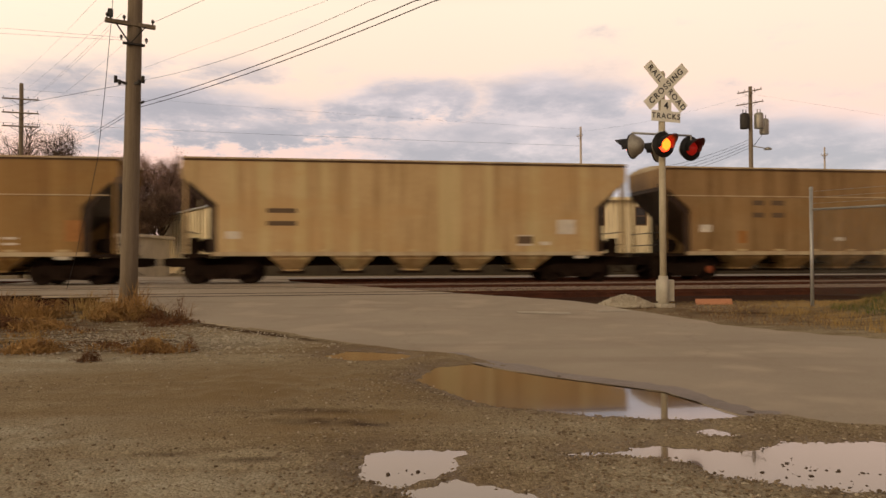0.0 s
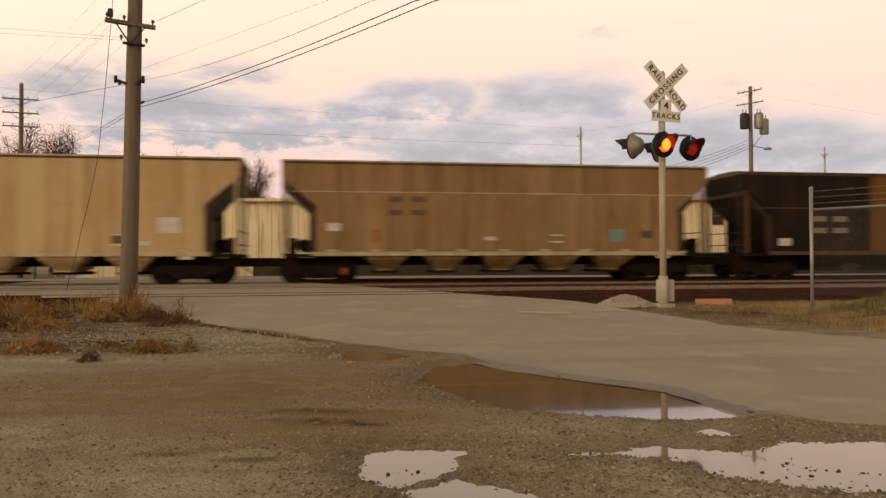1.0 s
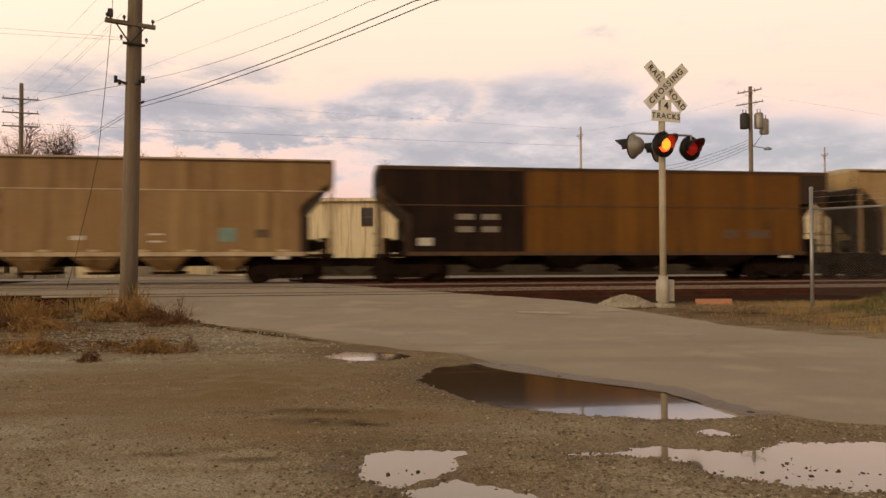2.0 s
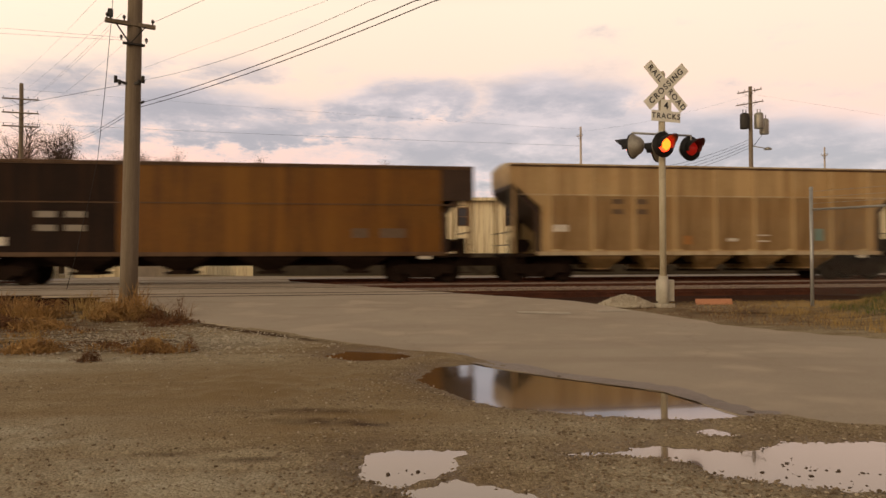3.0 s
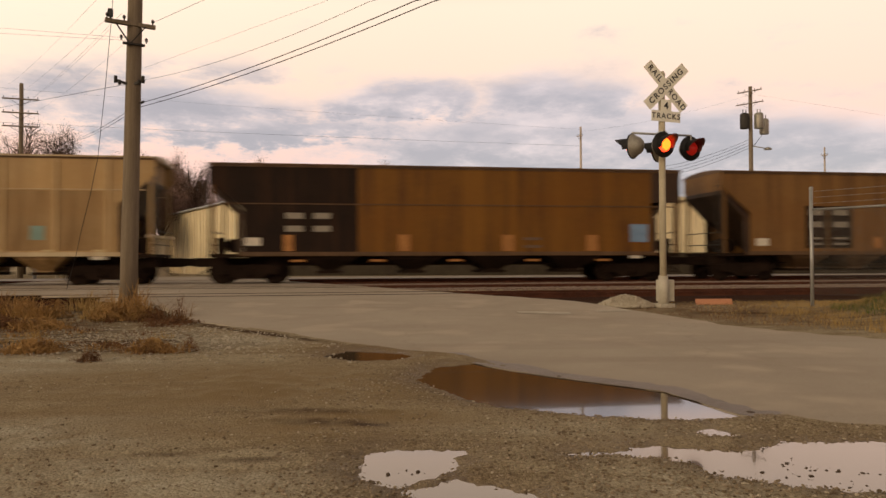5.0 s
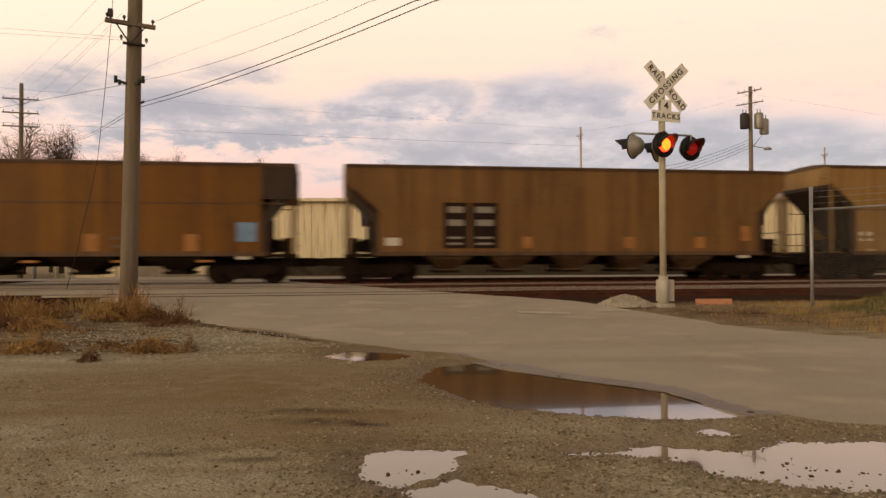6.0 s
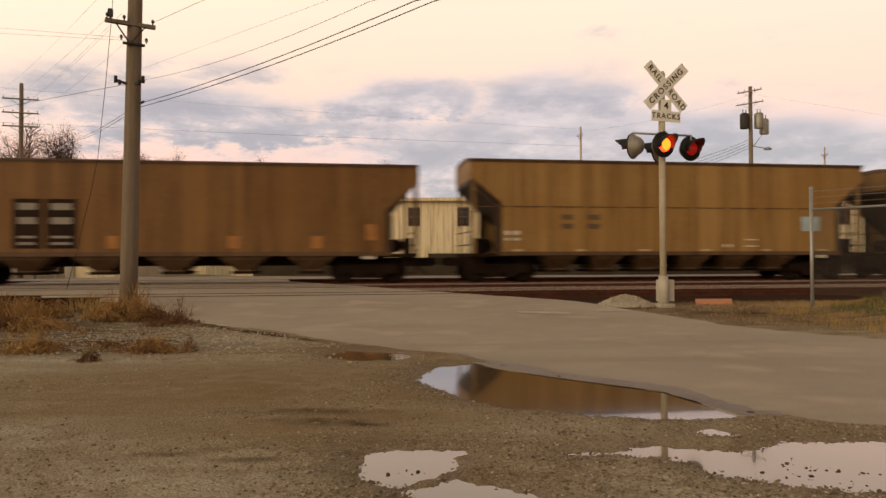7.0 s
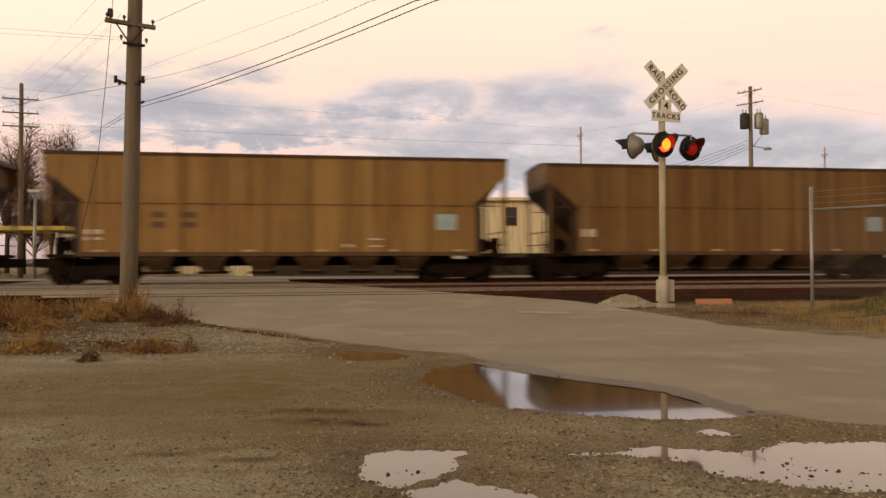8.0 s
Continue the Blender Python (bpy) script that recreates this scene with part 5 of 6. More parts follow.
brown_weed = material("dead_brown_stalks", (0.19, 0.092, 0.038), (0.10, 0.048, 0.022), rough=0.9, scale=2, fine_scale=9, bump=0)
for x, y, r, h, n, m in ((-6.95, 14.3, 0.30, 0.62, 220, gold), (-6.3, 14.2, 0.30, 0.75, 240, straw), (-5.95, 14.1, 0.26, 0.95, 120, straw), (-6.15, 13.0, 0.16, 0.46, 110, straw), (-5.95, 12.7, 0.28, 0.50, 240, gold),
                         (-5.55, 12.5, 0.28, 0.50, 240, straw), (-5.15, 12.5, 0.24, 0.62, 200, straw), (-4.85, 12.7, 0.18, 0.62, 60, brown_weed), (-4.5, 12.6, 0.10, 0.74, 26, brown_weed), (-4.35, 12.4, 0.10, 0.55, 22, straw),
                         (-5.4, 12.0, 0.40, 0.16, 240, brown_weed), (-4.7, 12.0, 0.35, 0.14, 180, brown_weed), (-6.2, 12.1, 0.35, 0.10, 90, brown_weed),
                         (-7.7, 13.2, 0.34, 0.60, 220, straw), (-7.2, 12.8, 0.30, 0.55, 220, straw), (-6.9, 12.6, 0.25, 0.48, 190, straw), (-8.2, 13.6, 0.4, 0.62, 220, straw), (-7.0, 11.6, 0.40, 0.28, 260, straw),
                         (-6.5, 11.3, 0.35, 0.24, 220, brown_weed), (-6.1, 11.5, 0.28, 0.20, 150, straw), (-7.5, 11.4, 0.4, 0.3, 240, brown_weed), (-5.6, 11.2, 0.5, 0.10, 200, brown_weed),
                         (-3.42, 8.15, 0.20, 0.17, 190, straw), (-3.15, 8.05, 0.18, 0.22, 150, brown_weed), (-2.95, 8.1, 0.15, 0.20, 130, straw), (-3.6, 8.3, 0.18, 0.13, 120, brown_weed), (-4.75, 8.1, 0.26, 0.22, 240, straw),
                         (-4.4, 8.0, 0.2, 0.17, 150, straw), (-5.2, 8.2, 0.3, 0.22, 200, straw), (-3.63, 7.35, 0.10, 0.10, 100, brown_weed), (-3.50, 7.32, 0.08, 0.07, 50, straw), (-4.2, 9.4, 0.7, 0.06, 220, gold),
                         (-5.2, 9.9, 0.8, 0.06, 260, brown_weed), (-3.6, 10.4, 0.6, 0.06, 160, gold)):
    weed_clump(x, y, r * 1.25, h * 1.0, int(n * 0.85), m, "tall dry golden-brown weeds" if h > 0.4 else "low dry brown weeds")


weed_tan = material("faded_dead_leaves", (0.42, 0.255, 0.090), (0.20, 0.11, 0.04), rough=0.9, scale=2, fine_scale=9, bump=0)


def weed_bush(x, y, r, h, n, mat, label):
    """A low dome of crossed dead leaves and twigs."""
    r, n = r * 0.85, int(n * 1.3)
    a, d, up = rng.uniform(0, 2 * np.pi, n), rng.uniform(0, 1, n) ** 0.6, rng.uniform(0, 1, n)
    rim = np.sqrt(np.maximum(1 - up ** 2, 0.02))
    c = np.stack([x + r * d * rim * np.cos(a), y + 0.8 * r * d * rim * np.sin(a), np.zeros(n)], -1)
    c[:, 2] = land(c[:, 0], c[:, 1]) + h * up * (0.75 + 0.35 * np.sin(3 * a + x * 7))
    p, q = rng.normal(0, 1, (n, 3)), rng.normal(0, 1, (n, 3))
    p[:, 2] = np.abs(p[:, 2]) * 0.9
    p /= np.linalg.norm(p, axis=1)[:, None]
    q -= p * (p * q).sum(1)[:, None]
    q /= np.linalg.norm(q, axis=1)[:, None]
    ln = 0.062 * r ** 0.35 * rng.uniform(0.4, 1.3, (n, 1))
    wd = ln * rng.uniform(0.06, 0.22, (n, 1))
    v = np.stack([c - p * ln, c + q * wd, c + p * ln, c - q * wd], 1)
    return tagged(part("weed_clump", raw("weed_clump", v.reshape(-1, 3).tolist(), np.arange(n * 4).reshape(-1, 4).tolist(), mat)), label, "weeds", "dry weeds by the lot", "stuff")


for x, y, r, h, n, m in ((-5.55, 12.2, 0.42, 0.34, 900, weed_tan), (-5.05, 12.2, 0.30, 0.50, 900, weed_tan), (-4.75, 12.1, 0.36, 0.28, 500, brown_weed), (-4.3, 12.0, 0.16, 0.62, 160, brown_weed), (-6.7, 12.7, 0.38, 0.42, 800, weed_tan),
                         (-7.3, 12.9, 0.35, 0.44, 700, weed_tan), (-7.9, 13.2, 0.40, 0.48, 700, brown_weed), (-5.9, 10.7, 0.60, 0.26, 900, weed_tan), (-6.6, 10.9, 0.55, 0.28, 800, brown_weed), (-4.5, 8.15, 0.42, 0.20, 800, weed_tan),
                         (-3.25, 8.2, 0.34, 0.19, 700, weed_tan), (-2.85, 8.25, 0.14, 0.24, 200, brown_weed), (-3.55, 7.4, 0.15, 0.13, 260, brown_weed), (-4.2, 11.6, 0.5, 0.12, 400, brown_weed), (-3.9, 8.6, 0.3, 0.08, 250, brown_weed)):
    weed_bush(x, y, r, h * 0.72, n, m, "bushy dry golden-brown weeds" if h > 0.25 else "low tangled brown weeds")

for k in range(34):
    y = rng.uniform(8.2, 11.2)
    x = rng.uniform(-0.60, -0.36) * y
    weed_clump(x, y, rng.uniform(0.12, 0.32), rng.uniform(0.07, 0.2), int(rng.uniform(50, 150)), (brown_weed, straw, brown_weed, gold)[k % 4], "low dry brown weeds")


def verge(name, n, mat, x0, x1, y0, y1, keep, h0, h1, label):
    xs, ys = rng.uniform(x0, x1, n), rng.uniform(y0, y1, n)
    ok = keep(xs, ys)
    xs, ys = xs[ok], ys[ok]
    me = blades(name, xs, ys, rng.uniform(h0, h1, len(xs)), mat, 1.7, 0.004)
    return tagged(part(name, me), label, "grass", kind="stuff")


def off_road(xs, ys):
    return (inside(xs, ys, ROAD) < -0.12) & (-xs * SA + ys * CA < 15.4)


verge("dry_grass", 46000, gold, 4.6, 12.0, 7.5, 16.5, lambda a, b: off_road(a, b) & (rng.uniform(0, 1, a.shape) < np.clip((a - 5.0) / 3.4, 0.12, 1)), 0.03, 0.11, "dry golden grass verge by the fence")
verge("green_grass", 9000, green, 6.2, 10.0, 11.0, 14.4, lambda a, b: off_road(a, b) & (np.hypot((a - 7.9) / 1.1, (b - 12.7) / 0.8) < 1.0 + 0.3 * np.sin(a * 9)), 0.06, 0.20, "green grass tuft by the fence")
verge("dry_grass", 6500, gold, 5.8, 9.5, 8.5, 13.5, lambda a, b: off_road(a, b) & (np.sin(a * 5.1 + b * 2) + np.sin(b * 6.3 - a) > 0.3), 0.08, 0.19, "taller tufts of dry golden grass")
verge("dry_grass", 3500, brown_weed, 3.6, 6.6, 11.0, 15.8, off_road, 0.03, 0.09, "sparse dry grass at the road edge")


def tree(x, y, height, spread_r, leaf, leaves, trunk_h, label, seed, size=0.062):
    r = np.random.default_rng(seed)
    t = empty("tree", pose(x, y, 0.0))
    bm = bmesh.new()
    rod(bm, (0, 0, -0.1), (0.05, 0, trunk_h), height * 0.020, height * 0.014, 9)
    tips = []
    for k in range(20):
        a = k * 2.4 + r.uniform(-0.4, 0.4)
        z0 = trunk_h * r.uniform(0.5, 1.0)
        reach, rise = spread_r * r.uniform(0.35, 1.0), (height - z0) * r.uniform(0.35, 0.95)
        p0 = Vector((0.05 * z0 / trunk_h, 0, z0))
        p1 = Vector((math.cos(a) * reach * 0.45, math.sin(a) * reach * 0.45, z0 + rise * 0.55))
        p2 = Vector((math.cos(a) * reach, math.sin(a) * reach, z0 + rise))
        rod(bm, p0, p1, height * 0.009, height * 0.005, 6, cap=False)
        rod(bm, p1, p2, height * 0.005, height * 0.0015, 5, cap=False)
        tips += [p1, p1.lerp(p2, 0.5), p2]
        for j in range(6):
            q = p1.lerp(p2, r.uniform(0, 0.9))
            e = q + Vector((r.uniform(-1, 1), r.uniform(-1, 1), r.uniform(0.1, 1.1))) * height * 0.09
            rod(bm, q, e, height * 0.0032, height * 0.0014, 4, cap=False)
            tips += [e, q.lerp(e, 0.6)]
    part("trunk", bm, bark, t)
    n = leaves * 13
    pick = r.integers(0, len(tips), n)
    c = np.array([tuple(p) for p in tips])[pick] + r.normal(0, height * 0.030, (n, 3))
    a, b = r.normal(0, 1, (n, 3)), r.normal(0, 1, (n, 3))
    a /= np.linalg.norm(a, axis=1)[:, None]
    b -= a * (a * b).sum(1)[:, None]
    b /= np.linalg.norm(b, axis=1)[:, None]
    s = size * r.uniform(0.5, 1.2, (n, 1))
    v = np.stack([c - a * s, c + b * s * 0.55, c + a * s, c - b * s * 0.55], 1)
    idx4 = (np.arange(n)[:, None] * 4 + np.arange(4)).tolist()
    part("crown", raw("crown", v.reshape(-1, 3).tolist(), idx4, leaf), None, t, "ragged crown of small leaves")
    return tagged(t, label, "tree", "trees behind the railway")


for px, top, depth, rad, leaf, n, seed in ((40, 212, 62, 1.5, leaf_red, 1100, 1), (108, 226, 66, 1.5, leaf_dark, 1700, 2), (12, 258, 70, 1.8, leaf_red, 1000, 3), (225, 262, 64, 3.0, leaf_red, 2300, 4),
                                           (285, 268, 66, 3.2, leaf_red, 2600, 5), (330, 282, 68, 2.8, leaf_dark, 2200, 6), (170, 300, 70, 3.2, leaf_dark, 2400, 7), (90, 300, 74, 3.4, leaf_dark, 2400, 8),
                                           (440, 278, 84, 2.6, leaf_dark, 2400, 9), (375, 330, 86, 3.0, leaf_dark, 2200, 10), (690, 283, 90, 2.0, leaf_red, 900, 11), (250, 330, 62, 3.0, leaf_dark, 2200, 12),
                                           (130, 340, 62, 3.0, leaf_dark, 2200, 13), (160, 350, 57, 3.2, leaf_dark, 2600, 14), (215, 352, 58, 3.0, leaf_dark, 2600, 15), (60, 352, 60, 3.4, leaf_dark, 2400, 16), (310, 352, 72, 3.0, leaf_dark, 2400, 17)):
    X, Y, Z = at(px, top, depth)
    tree(X, Y, Z, rad, leaf, n, Z * 0.42, "half-bare autumn tree with russet leaves" if leaf is leaf_red else "dark autumn tree with thinning leaves", seed)

# ---- buildings behind the railway ----
cream_clad = material("cream_metal_cladding", (0.80, 0.70, 0.47), (0.73, 0.62, 0.39), rough=0.6, scale=0.5, fine_scale=6, streak=(0.45, 0.34, 0.19), bump=0.05)
roof_metal = material("pale_blue_grey_roof_sheet", (0.50, 0.52, 0.56), (0.42, 0.44, 0.48), rough=0.45, metal=0.3, scale=0.8, fine_scale=6)
dark_glass = material("dark_window_glass", (0.035, 0.030, 0.028), rough=0.15, bump=0, spec=0.6)
brown_frame = material("brown_window_frame", (0.20, 0.12, 0.06), rough=0.6)
yellow_paint = material("yellow_fascia_paint", (0.62, 0.50, 0.10), rough=0.6)
white_wall = material("off_white_wall", (0.62, 0.57, 0.46), rough=0.8, scale=0.8)


foot_band_mat = material("dark_foot_band", (0.07, 0.055, 0.035), (0.04, 0.03, 0.02), rough=0.9, scale=1)


def long_shed():
    b = empty("long_shed", pose(0, 0, 0))
    x0, x1, y0, depth, eave, ridge = -13.9, 33.0, 50.0, 14.0, 5.25, 5.55
    fx, fy = -25.8, 68.0
    # front wall with window openings
    wins = [(p - 784) / 1300 * 50 for p in (650, 733, 820, 905, 985, 1060, 1135, 1271, 1342, 1495)]
    hw, zb, zt = 0.40, 3.45, 4.75
    bm = bmesh.new()
    edges = [x0]
    for w in wins:
        edges += [w - hw, w + hw]
    edges.append(x1)
    box(bm, x0, x1, y0, y0 + 0.2, 0, zb)
    box(bm, x0, x1, y0, y0 + 0.2, zt, eave)
    for a, c in zip(edges[::2], edges[1::2]):
        box(bm, a, c, y0, y0 + 0.2, zb, zt)
    part("wall", bm, cream_clad, b)
    bm = bmesh.new()
    d = Vector((fx - x0, fy - y0, 0)).normalized()
    ln = math.hypot(fx - x0, fy - y0)
    mm = pose(x0, y0, 0, 0, 0, math.degrees(math.atan2(d.y, d.x)))
    box(bm, 0.02, ln, -0.2, 0.0, 0, eave, mm)
    part("wall", bm, cream_clad, b)
    bm = bmesh.new()
    box(bm, x1 - 0.2, x1, y0 + 0.2, y0 + depth, 0, eave)
    box(bm, fx, x1, y0 + depth + 4.2, y0 + depth + 4.4, 0, eave)
    part("wall", bm, cream_clad, b)
    # dark band added to darken the wall's foot, seen under the train
    bm = bmesh.new()
    box(bm, -12.9, x1, y0 - 0.12, y0 - 0.045, 0, 0.92)
    box(bm, -1.0, x1, y0 - 0.118, y0 - 0.047, 0.92, 1.60)
    part("plinth", bm, foot_band_mat, b, "dark band along the foot of the wall")
    # cladding ribs
    bm = bmesh.new()
    box(bm, -0.03, 0.03, -0.04, 0.0, 0.02, eave - 0.25)
    me = mesh_of("cladding_rib", bm, cream_clad)
    x = x0 + 0.4
    while x < x1:
        if all(abs(x - w) > hw + 0.12 for w in wins):
            part("cladding_rib", me, None, b).matrix_basis = pose(x, y0, 0)
        x += 0.9
    k = 0.5
    while k < ln:
        part("cladding_rib", me, None, b).matrix_basis = mm @ pose(k, 0.04, 0)
        k += 0.9
    for w in wins:
        bm = bmesh.new()
        for q in ((w - hw, w - hw + 0.07, zb, zt), (w + hw - 0.07, w + hw, zb, zt), (w - hw + 0.07, w + hw - 0.07, zb, zb + 0.07), (w - hw + 0.07, w + hw - 0.07, zt - 0.07, zt)):
            box(bm, q[0], q[1], y0 - 0.03, y0 + 0.1, q[2], q[3])
        box(bm, w - hw, w + hw, y0 + 0.02, y0 + 0.08, (zb + zt) / 2 - 0.025, (zb + zt) / 2 + 0.025)
        win = part("window", bm, brown_frame, b)
        bm = bmesh.new()
        box(bm, w - hw + 0.05, w + hw - 0.05, y0 + 0.10, y0 + 0.13, zb + 0.05, zt - 0.05)
        part("pane", bm, dark_glass, win)
    # roof over the long part and the wing
    bm = bmesh.new()
    prism(bm, ((y0 - 0.5, eave), (y0 + depth / 2, ridge), (y0 + depth + 0.5, eave), (y0 + depth + 0.5, eave + 0.12), (y0 + depth / 2, ridge + 0.12), (y0 - 0.5, eave + 0.12)), -x1 - 0.3, -x0 + 0.3,
          pose(0, 0, 0, 0, 0, 90) @ Matrix.Diagonal((1, 1, 1, 1)))
    part("roof", bm, roof_metal, b)
    bm = bmesh.new()
    prism(bm, ((-0.4, eave + 0.02), (ln, eave + 0.02), (ln, eave + 0.14), (-0.4, eave + 0.14)), -4.5, 0.3, mm @ pose(0, 0, 0))
    part("roof", bm, roof_metal, b)
    bm = bmesh.new()
    box(bm, x0, x1, y0 - 0.58, y0 - 0.5, eave - 0.10, eave + 0.10)
    part("gutter", bm, cream_clad, b)
    return tagged(b, "long cream metal-clad shed with dark windows", "shed")


long_shed()


def canopy():
    c = empty("canopy", pose(0, 0, 0))
    bm = bmesh.new()
    box(bm, -32, -23.0, 44.6, 50, 3.05, 3.30)
    part("canopy_roof", bm, yellow_paint, c)
    for x in (-31, -27.8, -25.0, -23.6):
        bm = bmesh.new()
        rod(bm, (x, 44.9, 0), (x, 44.9, 3.05), 0.09, seg=10)
        part("canopy_post", bm, white_wall, c)
    return tagged(c, "yellow flat filling-station canopy on white posts", "canopy")


canopy()


def small_building(x0, x1, y0, y1, h, label):
    b = empty("small_building", pose(0, 0, 0))
    bm = bmesh.new()
    box(bm, x0, x0 + 0.5, y0, y0 + 0.2, 0, h)
    box(bm, x1 - 0.5, x1, y0, y0 + 0.2, 0, h)
    box(bm, x0 + 0.5, x1 - 0.5, y0, y0 + 0.2, h - 0.6, h)
    box(bm, x0, x0 + 0.2, y0 + 0.2, y1, 0, h)
    box(bm, x1 - 0.2, x1, y0 + 0.2, y1, 0, h)
    box(bm, x0 + 0.2, x1 - 0.2, y1 - 0.2, y1, 0, h)
    part("wall", bm, white_wall, b)
    bm = bmesh.new()
    box(bm, x0 + 0.5, x1 - 0.5, y0 + 0.12, y0 + 0.17, 0, h - 0.6)
    part("garage_door", bm, cream_clad, b)
    bm = bmesh.new()
    box(bm, x0 - 0.3, x1 + 0.3, y0 - 0.4, y1 + 0.3, h, h + 0.18)
    part("roof", bm, white_wall, b)
    return tagged(b, label, "building")


lp = empty("lamp_post", pose(-23.35, 42.0, 0))
bm = bmesh.new()
rod(bm, (0, 0, 0), (0, 0, 5.1), 0.10, 0.07, 10)
part("post", bm, steel, lp)
bm = bmesh.new()
box(bm, -0.35, 0.35, -0.15, 0.15, 5.1, 5.25)
part("lamp_head", bm, lamp_back, lp)
tagged(lp, "grey metal lamp post by the canopy", "lamp post")

small_building(-23.4, -19.0, 45.5, 51, 2.65, "low cream garage with a wide door")

# ---- loose things by the crossing ----
ballast_stone = material("brown_grey_ballast", (0.27, 0.205, 0.165), (0.17, 0.125, 0.10), rough=0.9, scale=6, fine_scale=30)
pale_stone = material("pale_gravel", (0.46, 0.41, 0.32), (0.32, 0.28, 0.21), rough=0.9, scale=6, fine_scale=30)
stone_mat = material("mixed_pebbles", (0.34, 0.28, 0.20), (0.20, 0.16, 0.11), rough=0.85, scale=9, fine_scale=60)
tn = stone_mat.node_tree
isl = tn.nodes.new("ShaderNodeNewGeometry").outputs["Random Per Island"]
rp = tn.nodes.new("ShaderNodeValToRGB")
tn.links.new(isl, rp.inputs[0])
for el, (p, c) in zip([rp.color_ramp.elements[0], rp.color_ramp.elements.new(0.4), rp.color_ramp.elements.new(0.8), rp.color_ramp.elements[-1]],
                      ((0, (0.11, 0.078, 0.046)), (0.35, (0.20, 0.150, 0.092)), (0.8, (0.29, 0.225, 0.15)), (1, (0.46, 0.40, 0.30)))):
    el.position, el.color = p, (*c, 1)
tn.links.new(rp.outputs[0], tn.nodes["Principled BSDF"].inputs["Base Color"])

bm = bmesh.new()
bmesh.ops.create_icosphere(bm, subdivisions=1, radius=1.0)
ICO_V = np.array([tuple(v.co) for v in bm.verts])
ICO_F = np.array([[v.index for v in f.verts] for f in bm.faces])
bm.free()


def pebbles(name, xs, ys, zs, sizes, mat, label, category="gravel"):
    n = len(xs)
    jit = rng.uniform(0.7, 1.3, (n, len(ICO_V), 1))
    sc = np.stack([sizes * rng.uniform(0.8, 1.4, n), sizes * rng.uniform(0.8, 1.2, n), sizes * rng.uniform(0.45, 0.8, n)], -1)[:, None, :]
    v = ICO_V[None] * jit * sc
    a = rng.uniform(0, 2 * np.pi, n)
    ca, sa = np.cos(a)[:, None], np.sin(a)[:, None]
    v = np.stack([v[..., 0] * ca - v[..., 1] * sa, v[..., 0] * sa + v[..., 1] * ca, v[..., 2]], -1)
    v += np.stack([xs, ys, zs], -1)[:, None, :]
    f = (ICO_F[None] + (np.arange(n) * len(ICO_V))[:, None, None]).reshape(-1, 3)
    return tagged(part(name, raw(name, v.reshape(-1, 3).tolist(), f.tolist(), mat)), label, category, kind="stuff")


def ground_z(xs, ys):
    i = np.clip(np.searchsorted(gx, xs) - 1, 0, nx - 2)
    j = np.clip(np.searchsorted(gy, ys) - 1, 0, ny - 2)
    return GZ[j, i]


# loose gravel over the lot: thick round the puddles, thinner on the packed dirt
n = 110000
ys = 2.5 + 6.8 * rng.uniform(0, 1, n) ** 1.5
xs = rng.uniform(-0.64, 0.64, n) * ys
thick = np.array([noise.noise((a * 0.9 + 5, b * 0.9, 0.3)) for a, b in zip(xs, ys)])
pd = np.full(n, -9.0)
for pts in PUDDLES:
    pd = np.maximum(pd, inside(xs, ys, pts))
mud_here = np.exp(-(((xs + 2.0) / 1.4) ** 2 + ((ys - 5.6) / 1.0) ** 2) ** 1.5)
want = 0.07 + 0.8 * np.clip(thick + 0.15, 0, 1) + 0.55 * np.exp(-((pd + 0.25) / 0.3) ** 2) + 0.25 * (xs > 0.3) + 0.9 * np.exp(-(((xs + 0.35) / 0.55) ** 2 + ((ys - 5.9) / 0.9) ** 2))
ok = (rng.uniform(0, 1, n) < want * 0.55 * (1 - 0.75 * mud_here)) & (inside(xs, ys, ROAD) < 0.05) & ((pd < 0.02) | (rng.uniform(0, 1, n) < 0.22 * np.exp(-pd / 0.16)))
xs, ys = xs[ok], ys[ok]
sz = 0.003 + 0.0075 * rng.uniform(0, 1, len(xs)) ** 3
pebbles("loose_gravel", xs, ys, ground_z(xs, ys) + sz * 0.2, sz, stone_mat, "loose tan and grey gravel on the lot")

# pale stones scattered among the weeds
n = 2600
px_, py_ = rng.normal(-3.6, 1.3, n), rng.normal(9.4, 1.1, n)
ok = (inside(px_, py_, ROAD) < -0.15) & (py_ > 7.2) & (py_ < 12)
px_, py_ = px_[ok], py_[ok]
pebbles("pale_gravel", px_, py_, ground_z(px_, py_) + 0.004, 0.006 + 0.016 * rng.uniform(0, 1, len(px_)) ** 2.5, pale_stone, "pale stones scattered among the dry weeds")

# pale heap of gravel by the signal's base
n = 2600
a, d = rng.uniform(0, 2 * np.pi, n), np.sqrt(rng.uniform(0, 1, n))
hx, hy = 3.75 + 0.62 * d * np.cos(a), 15.1 + 0.45 * d * np.sin(a)
pebbles("gravel_heap", hx, hy, 0.10 + 0.24 * (1 - d ** 1.5) * rng.uniform(0.7, 1.0, n), 0.012 + 0.022 * rng.uniform(0, 1, n), pale_stone, "heap of pale crushed stone by the signal")
n = 16000
us, ws = rng.uniform(-3, 26, n), rng.choice([21.4, 26.6], n) + rng.normal(0, 0.7, n)
bx, by = us * CA - ws * SA, us * SA + ws * CA
ok = inside(bx, by, ROAD) < -0.1
bx, by = bx[ok], by[ok]
pebbles("ballast", bx, by, land(bx, by) + 0.005, rng.uniform(0.018, 0.042, len(bx)), ballast_stone, "pale crushed stone ballast between the tracks", "ballast")

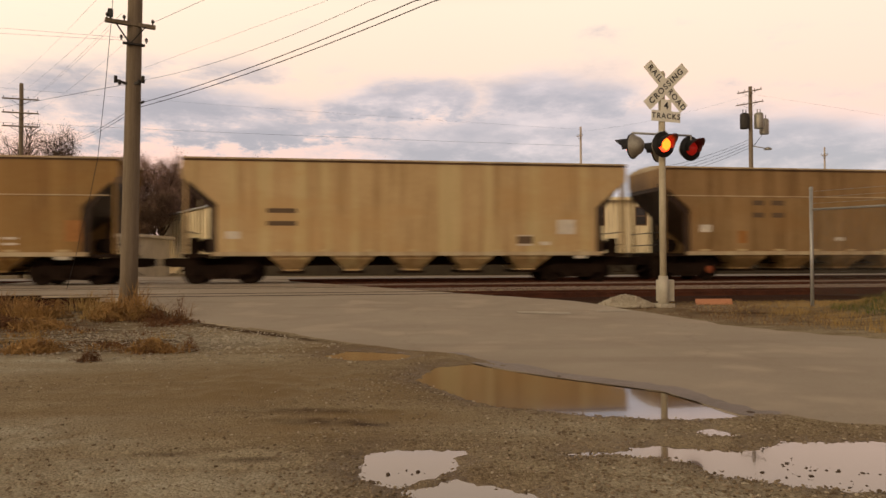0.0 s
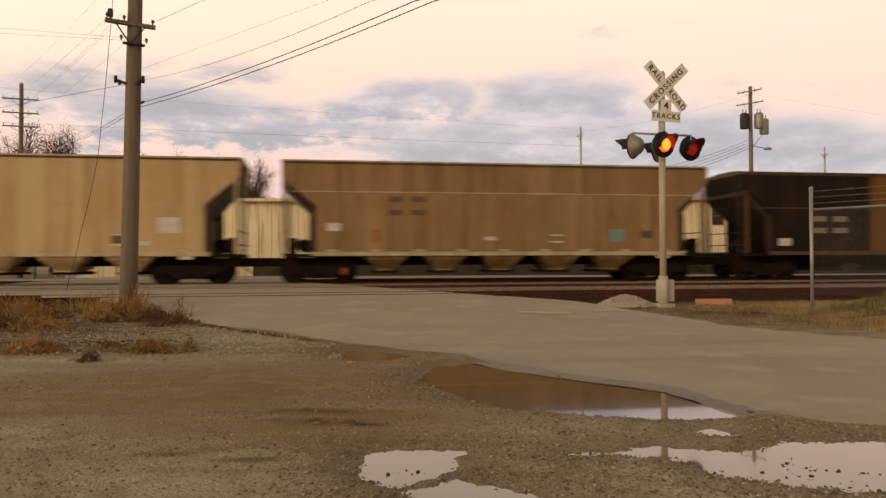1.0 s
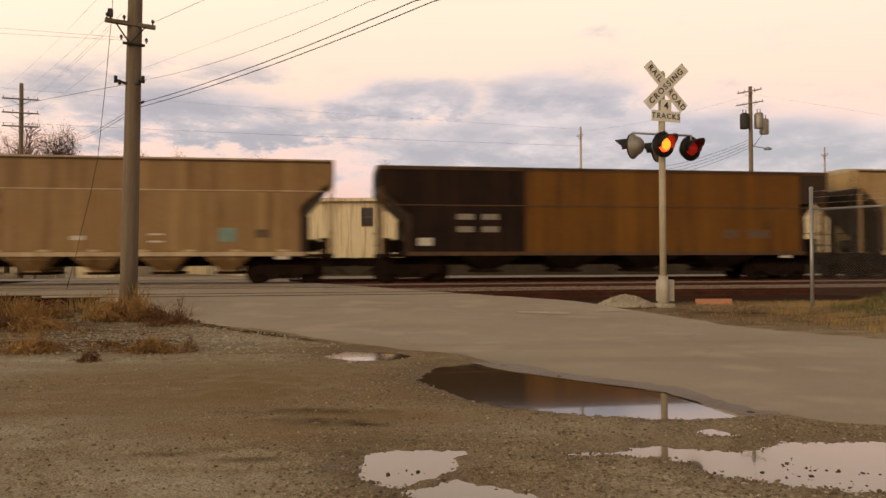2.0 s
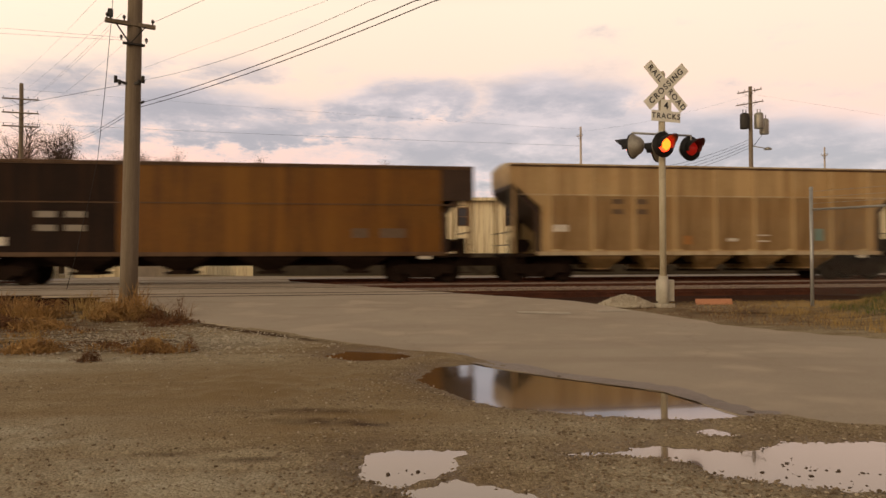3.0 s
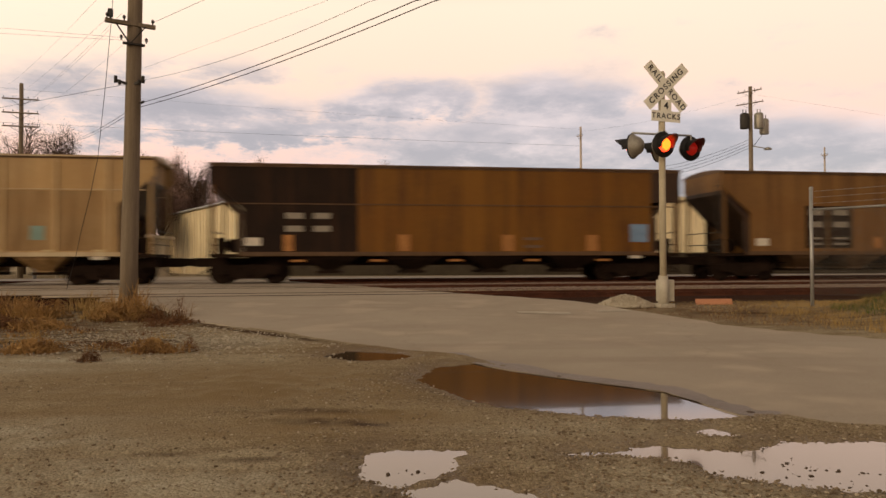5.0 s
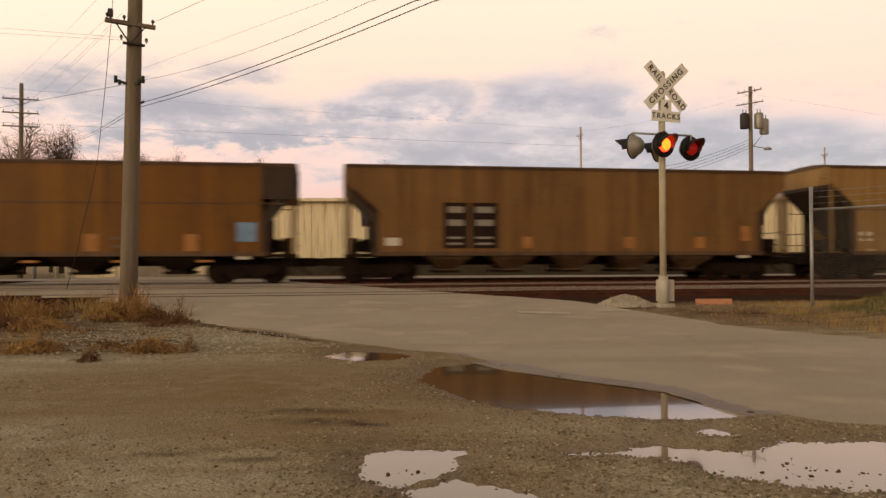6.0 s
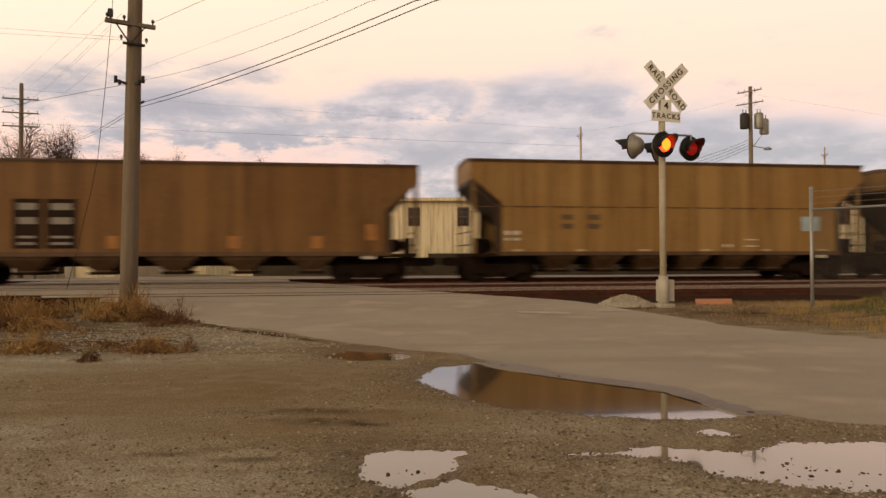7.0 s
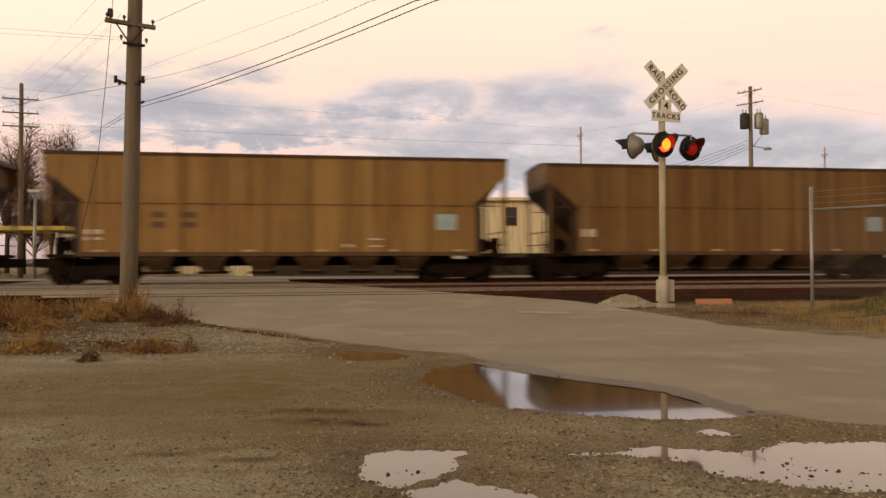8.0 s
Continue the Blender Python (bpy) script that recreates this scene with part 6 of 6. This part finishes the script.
orange_board = material("salmon_orange_board", (0.56, 0.27, 0.15), (0.42, 0.19, 0.10), rough=0.7, scale=4)
bm = bmesh.new()
box(bm, -0.40, 0.40, -0.02, 0.02, 0, 0.17)
bmesh.ops.bevel(bm, geom=bm.edges[:], offset=0.006, segments=1, affect="EDGES")
plank = part("board", bm, orange_board)
plank.matrix_basis = pose(5.80, 15.70, 0.05, -25, 0, 4)
tagged(plank, "salmon-orange painted board lying by the rails", "board")

wet_rock = material("dark_rock", (0.10, 0.072, 0.05), rough=0.7, scale=20)
for px, py, s in ((988, 667, 0.030), (1325, 732, 0.035)):
    X, Y, Z = at(px, py, 1.02 * 1300 / (py - 463))
    bm = bmesh.new()
    bmesh.ops.create_icosphere(bm, subdivisions=2, radius=s)
    for v in bm.verts:
        v.co *= 1 + 0.35 * noise.noise(v.co * 18)
        v.co.z *= 0.5
    rk = part("rock", bm, wet_rock)
    rk.location = (X, Y, 0.0)
    tagged(rk, "dark wet stone at the puddle's edge", "rock", "dark stones at the puddle")


# stones that stand out of the right-hand puddle and twigs in the small one
cx, cy = [], []
for px, py, count, dx, dy in ((1440, 836, 14, 26, 6), (1475, 838, 8, 10, 5), (1352, 800, 12, 10, 8), (1390, 822, 16, 30, 12), (1410, 846, 16, 40, 8), (1490, 862, 16, 40, 10), (1345, 842, 10, 12, 5),
                              (1530, 842, 8, 24, 4), (1300, 850, 10, 30, 8), (720, 838, 12, 20, 3)):
    fx, fy = rng.normal(px, dx * 0.6, count // 2), rng.normal(py, dy * 0.6, count // 2)
    d = 1.02 * 1300 / (fy - 464)
    cx.append((fx - 784) / 1300 * d)
    cy.append(d)
cx, cy = np.concatenate(cx), np.concatenate(cy)
pebbles("wet_stones", cx, cy, np.full(len(cx), 0.006), 0.003 + 0.010 * rng.uniform(0, 1, len(cx)) ** 2.2, wet_rock, "dark wet stones standing out of the puddles")


# ---- what moves ----
SPEED, GAIN = 14.85, 0.059
HALF = 0.4965


def motions():
    """The train runs to the left, gathering speed slightly; its wheels roll on the rails; the warning lenses swap in turn."""
    times = [0.25 * k for k in range(33)]

    def run(t):
        return SPEED * t + GAIN * t * t / 2

    for car, u_left, wheels in CARS:
        rows = []
        for t in times:
            x, y = uw(u_left - run(t), TRACK_W[2])
            rows.append((t, pose(x, y, RAIL_Z, 0, 0, TURN)))
        walk(car, rows)
        for wheel in wheels:
            at_x = wheel.matrix_basis.translation.x
            walk(wheel, [(k / FPS, pose(at_x, 0, 0, 0, -math.degrees(run(k / FPS) / 0.457), 0)) for k in range(241)])
    for i, lens in enumerate(LENSES):
        # lens 0 starts lit and lens 1 dark; each swap is a half turn
        angle = 0 if i in (0, 2) else 180
        y0 = lens.location.y
        rows = [(0.0, pose(0, y0, 0, 0, 0, angle))]
        k = 0
        while 0.333 + k * HALF < 7.9:
            f0 = round((0.333 + k * HALF) * FPS)
            for j in range(4):
                rows.append(((f0 + j) / FPS, pose(0, y0, 0, 0, 0, angle + 60 * j)))
            angle += 180
            k += 1
        if rows[-1][0] < 7.99:
            rows.append((8.0, pose(0, y0, 0, 0, 0, angle)))
        walk(lens, rows)


motions()
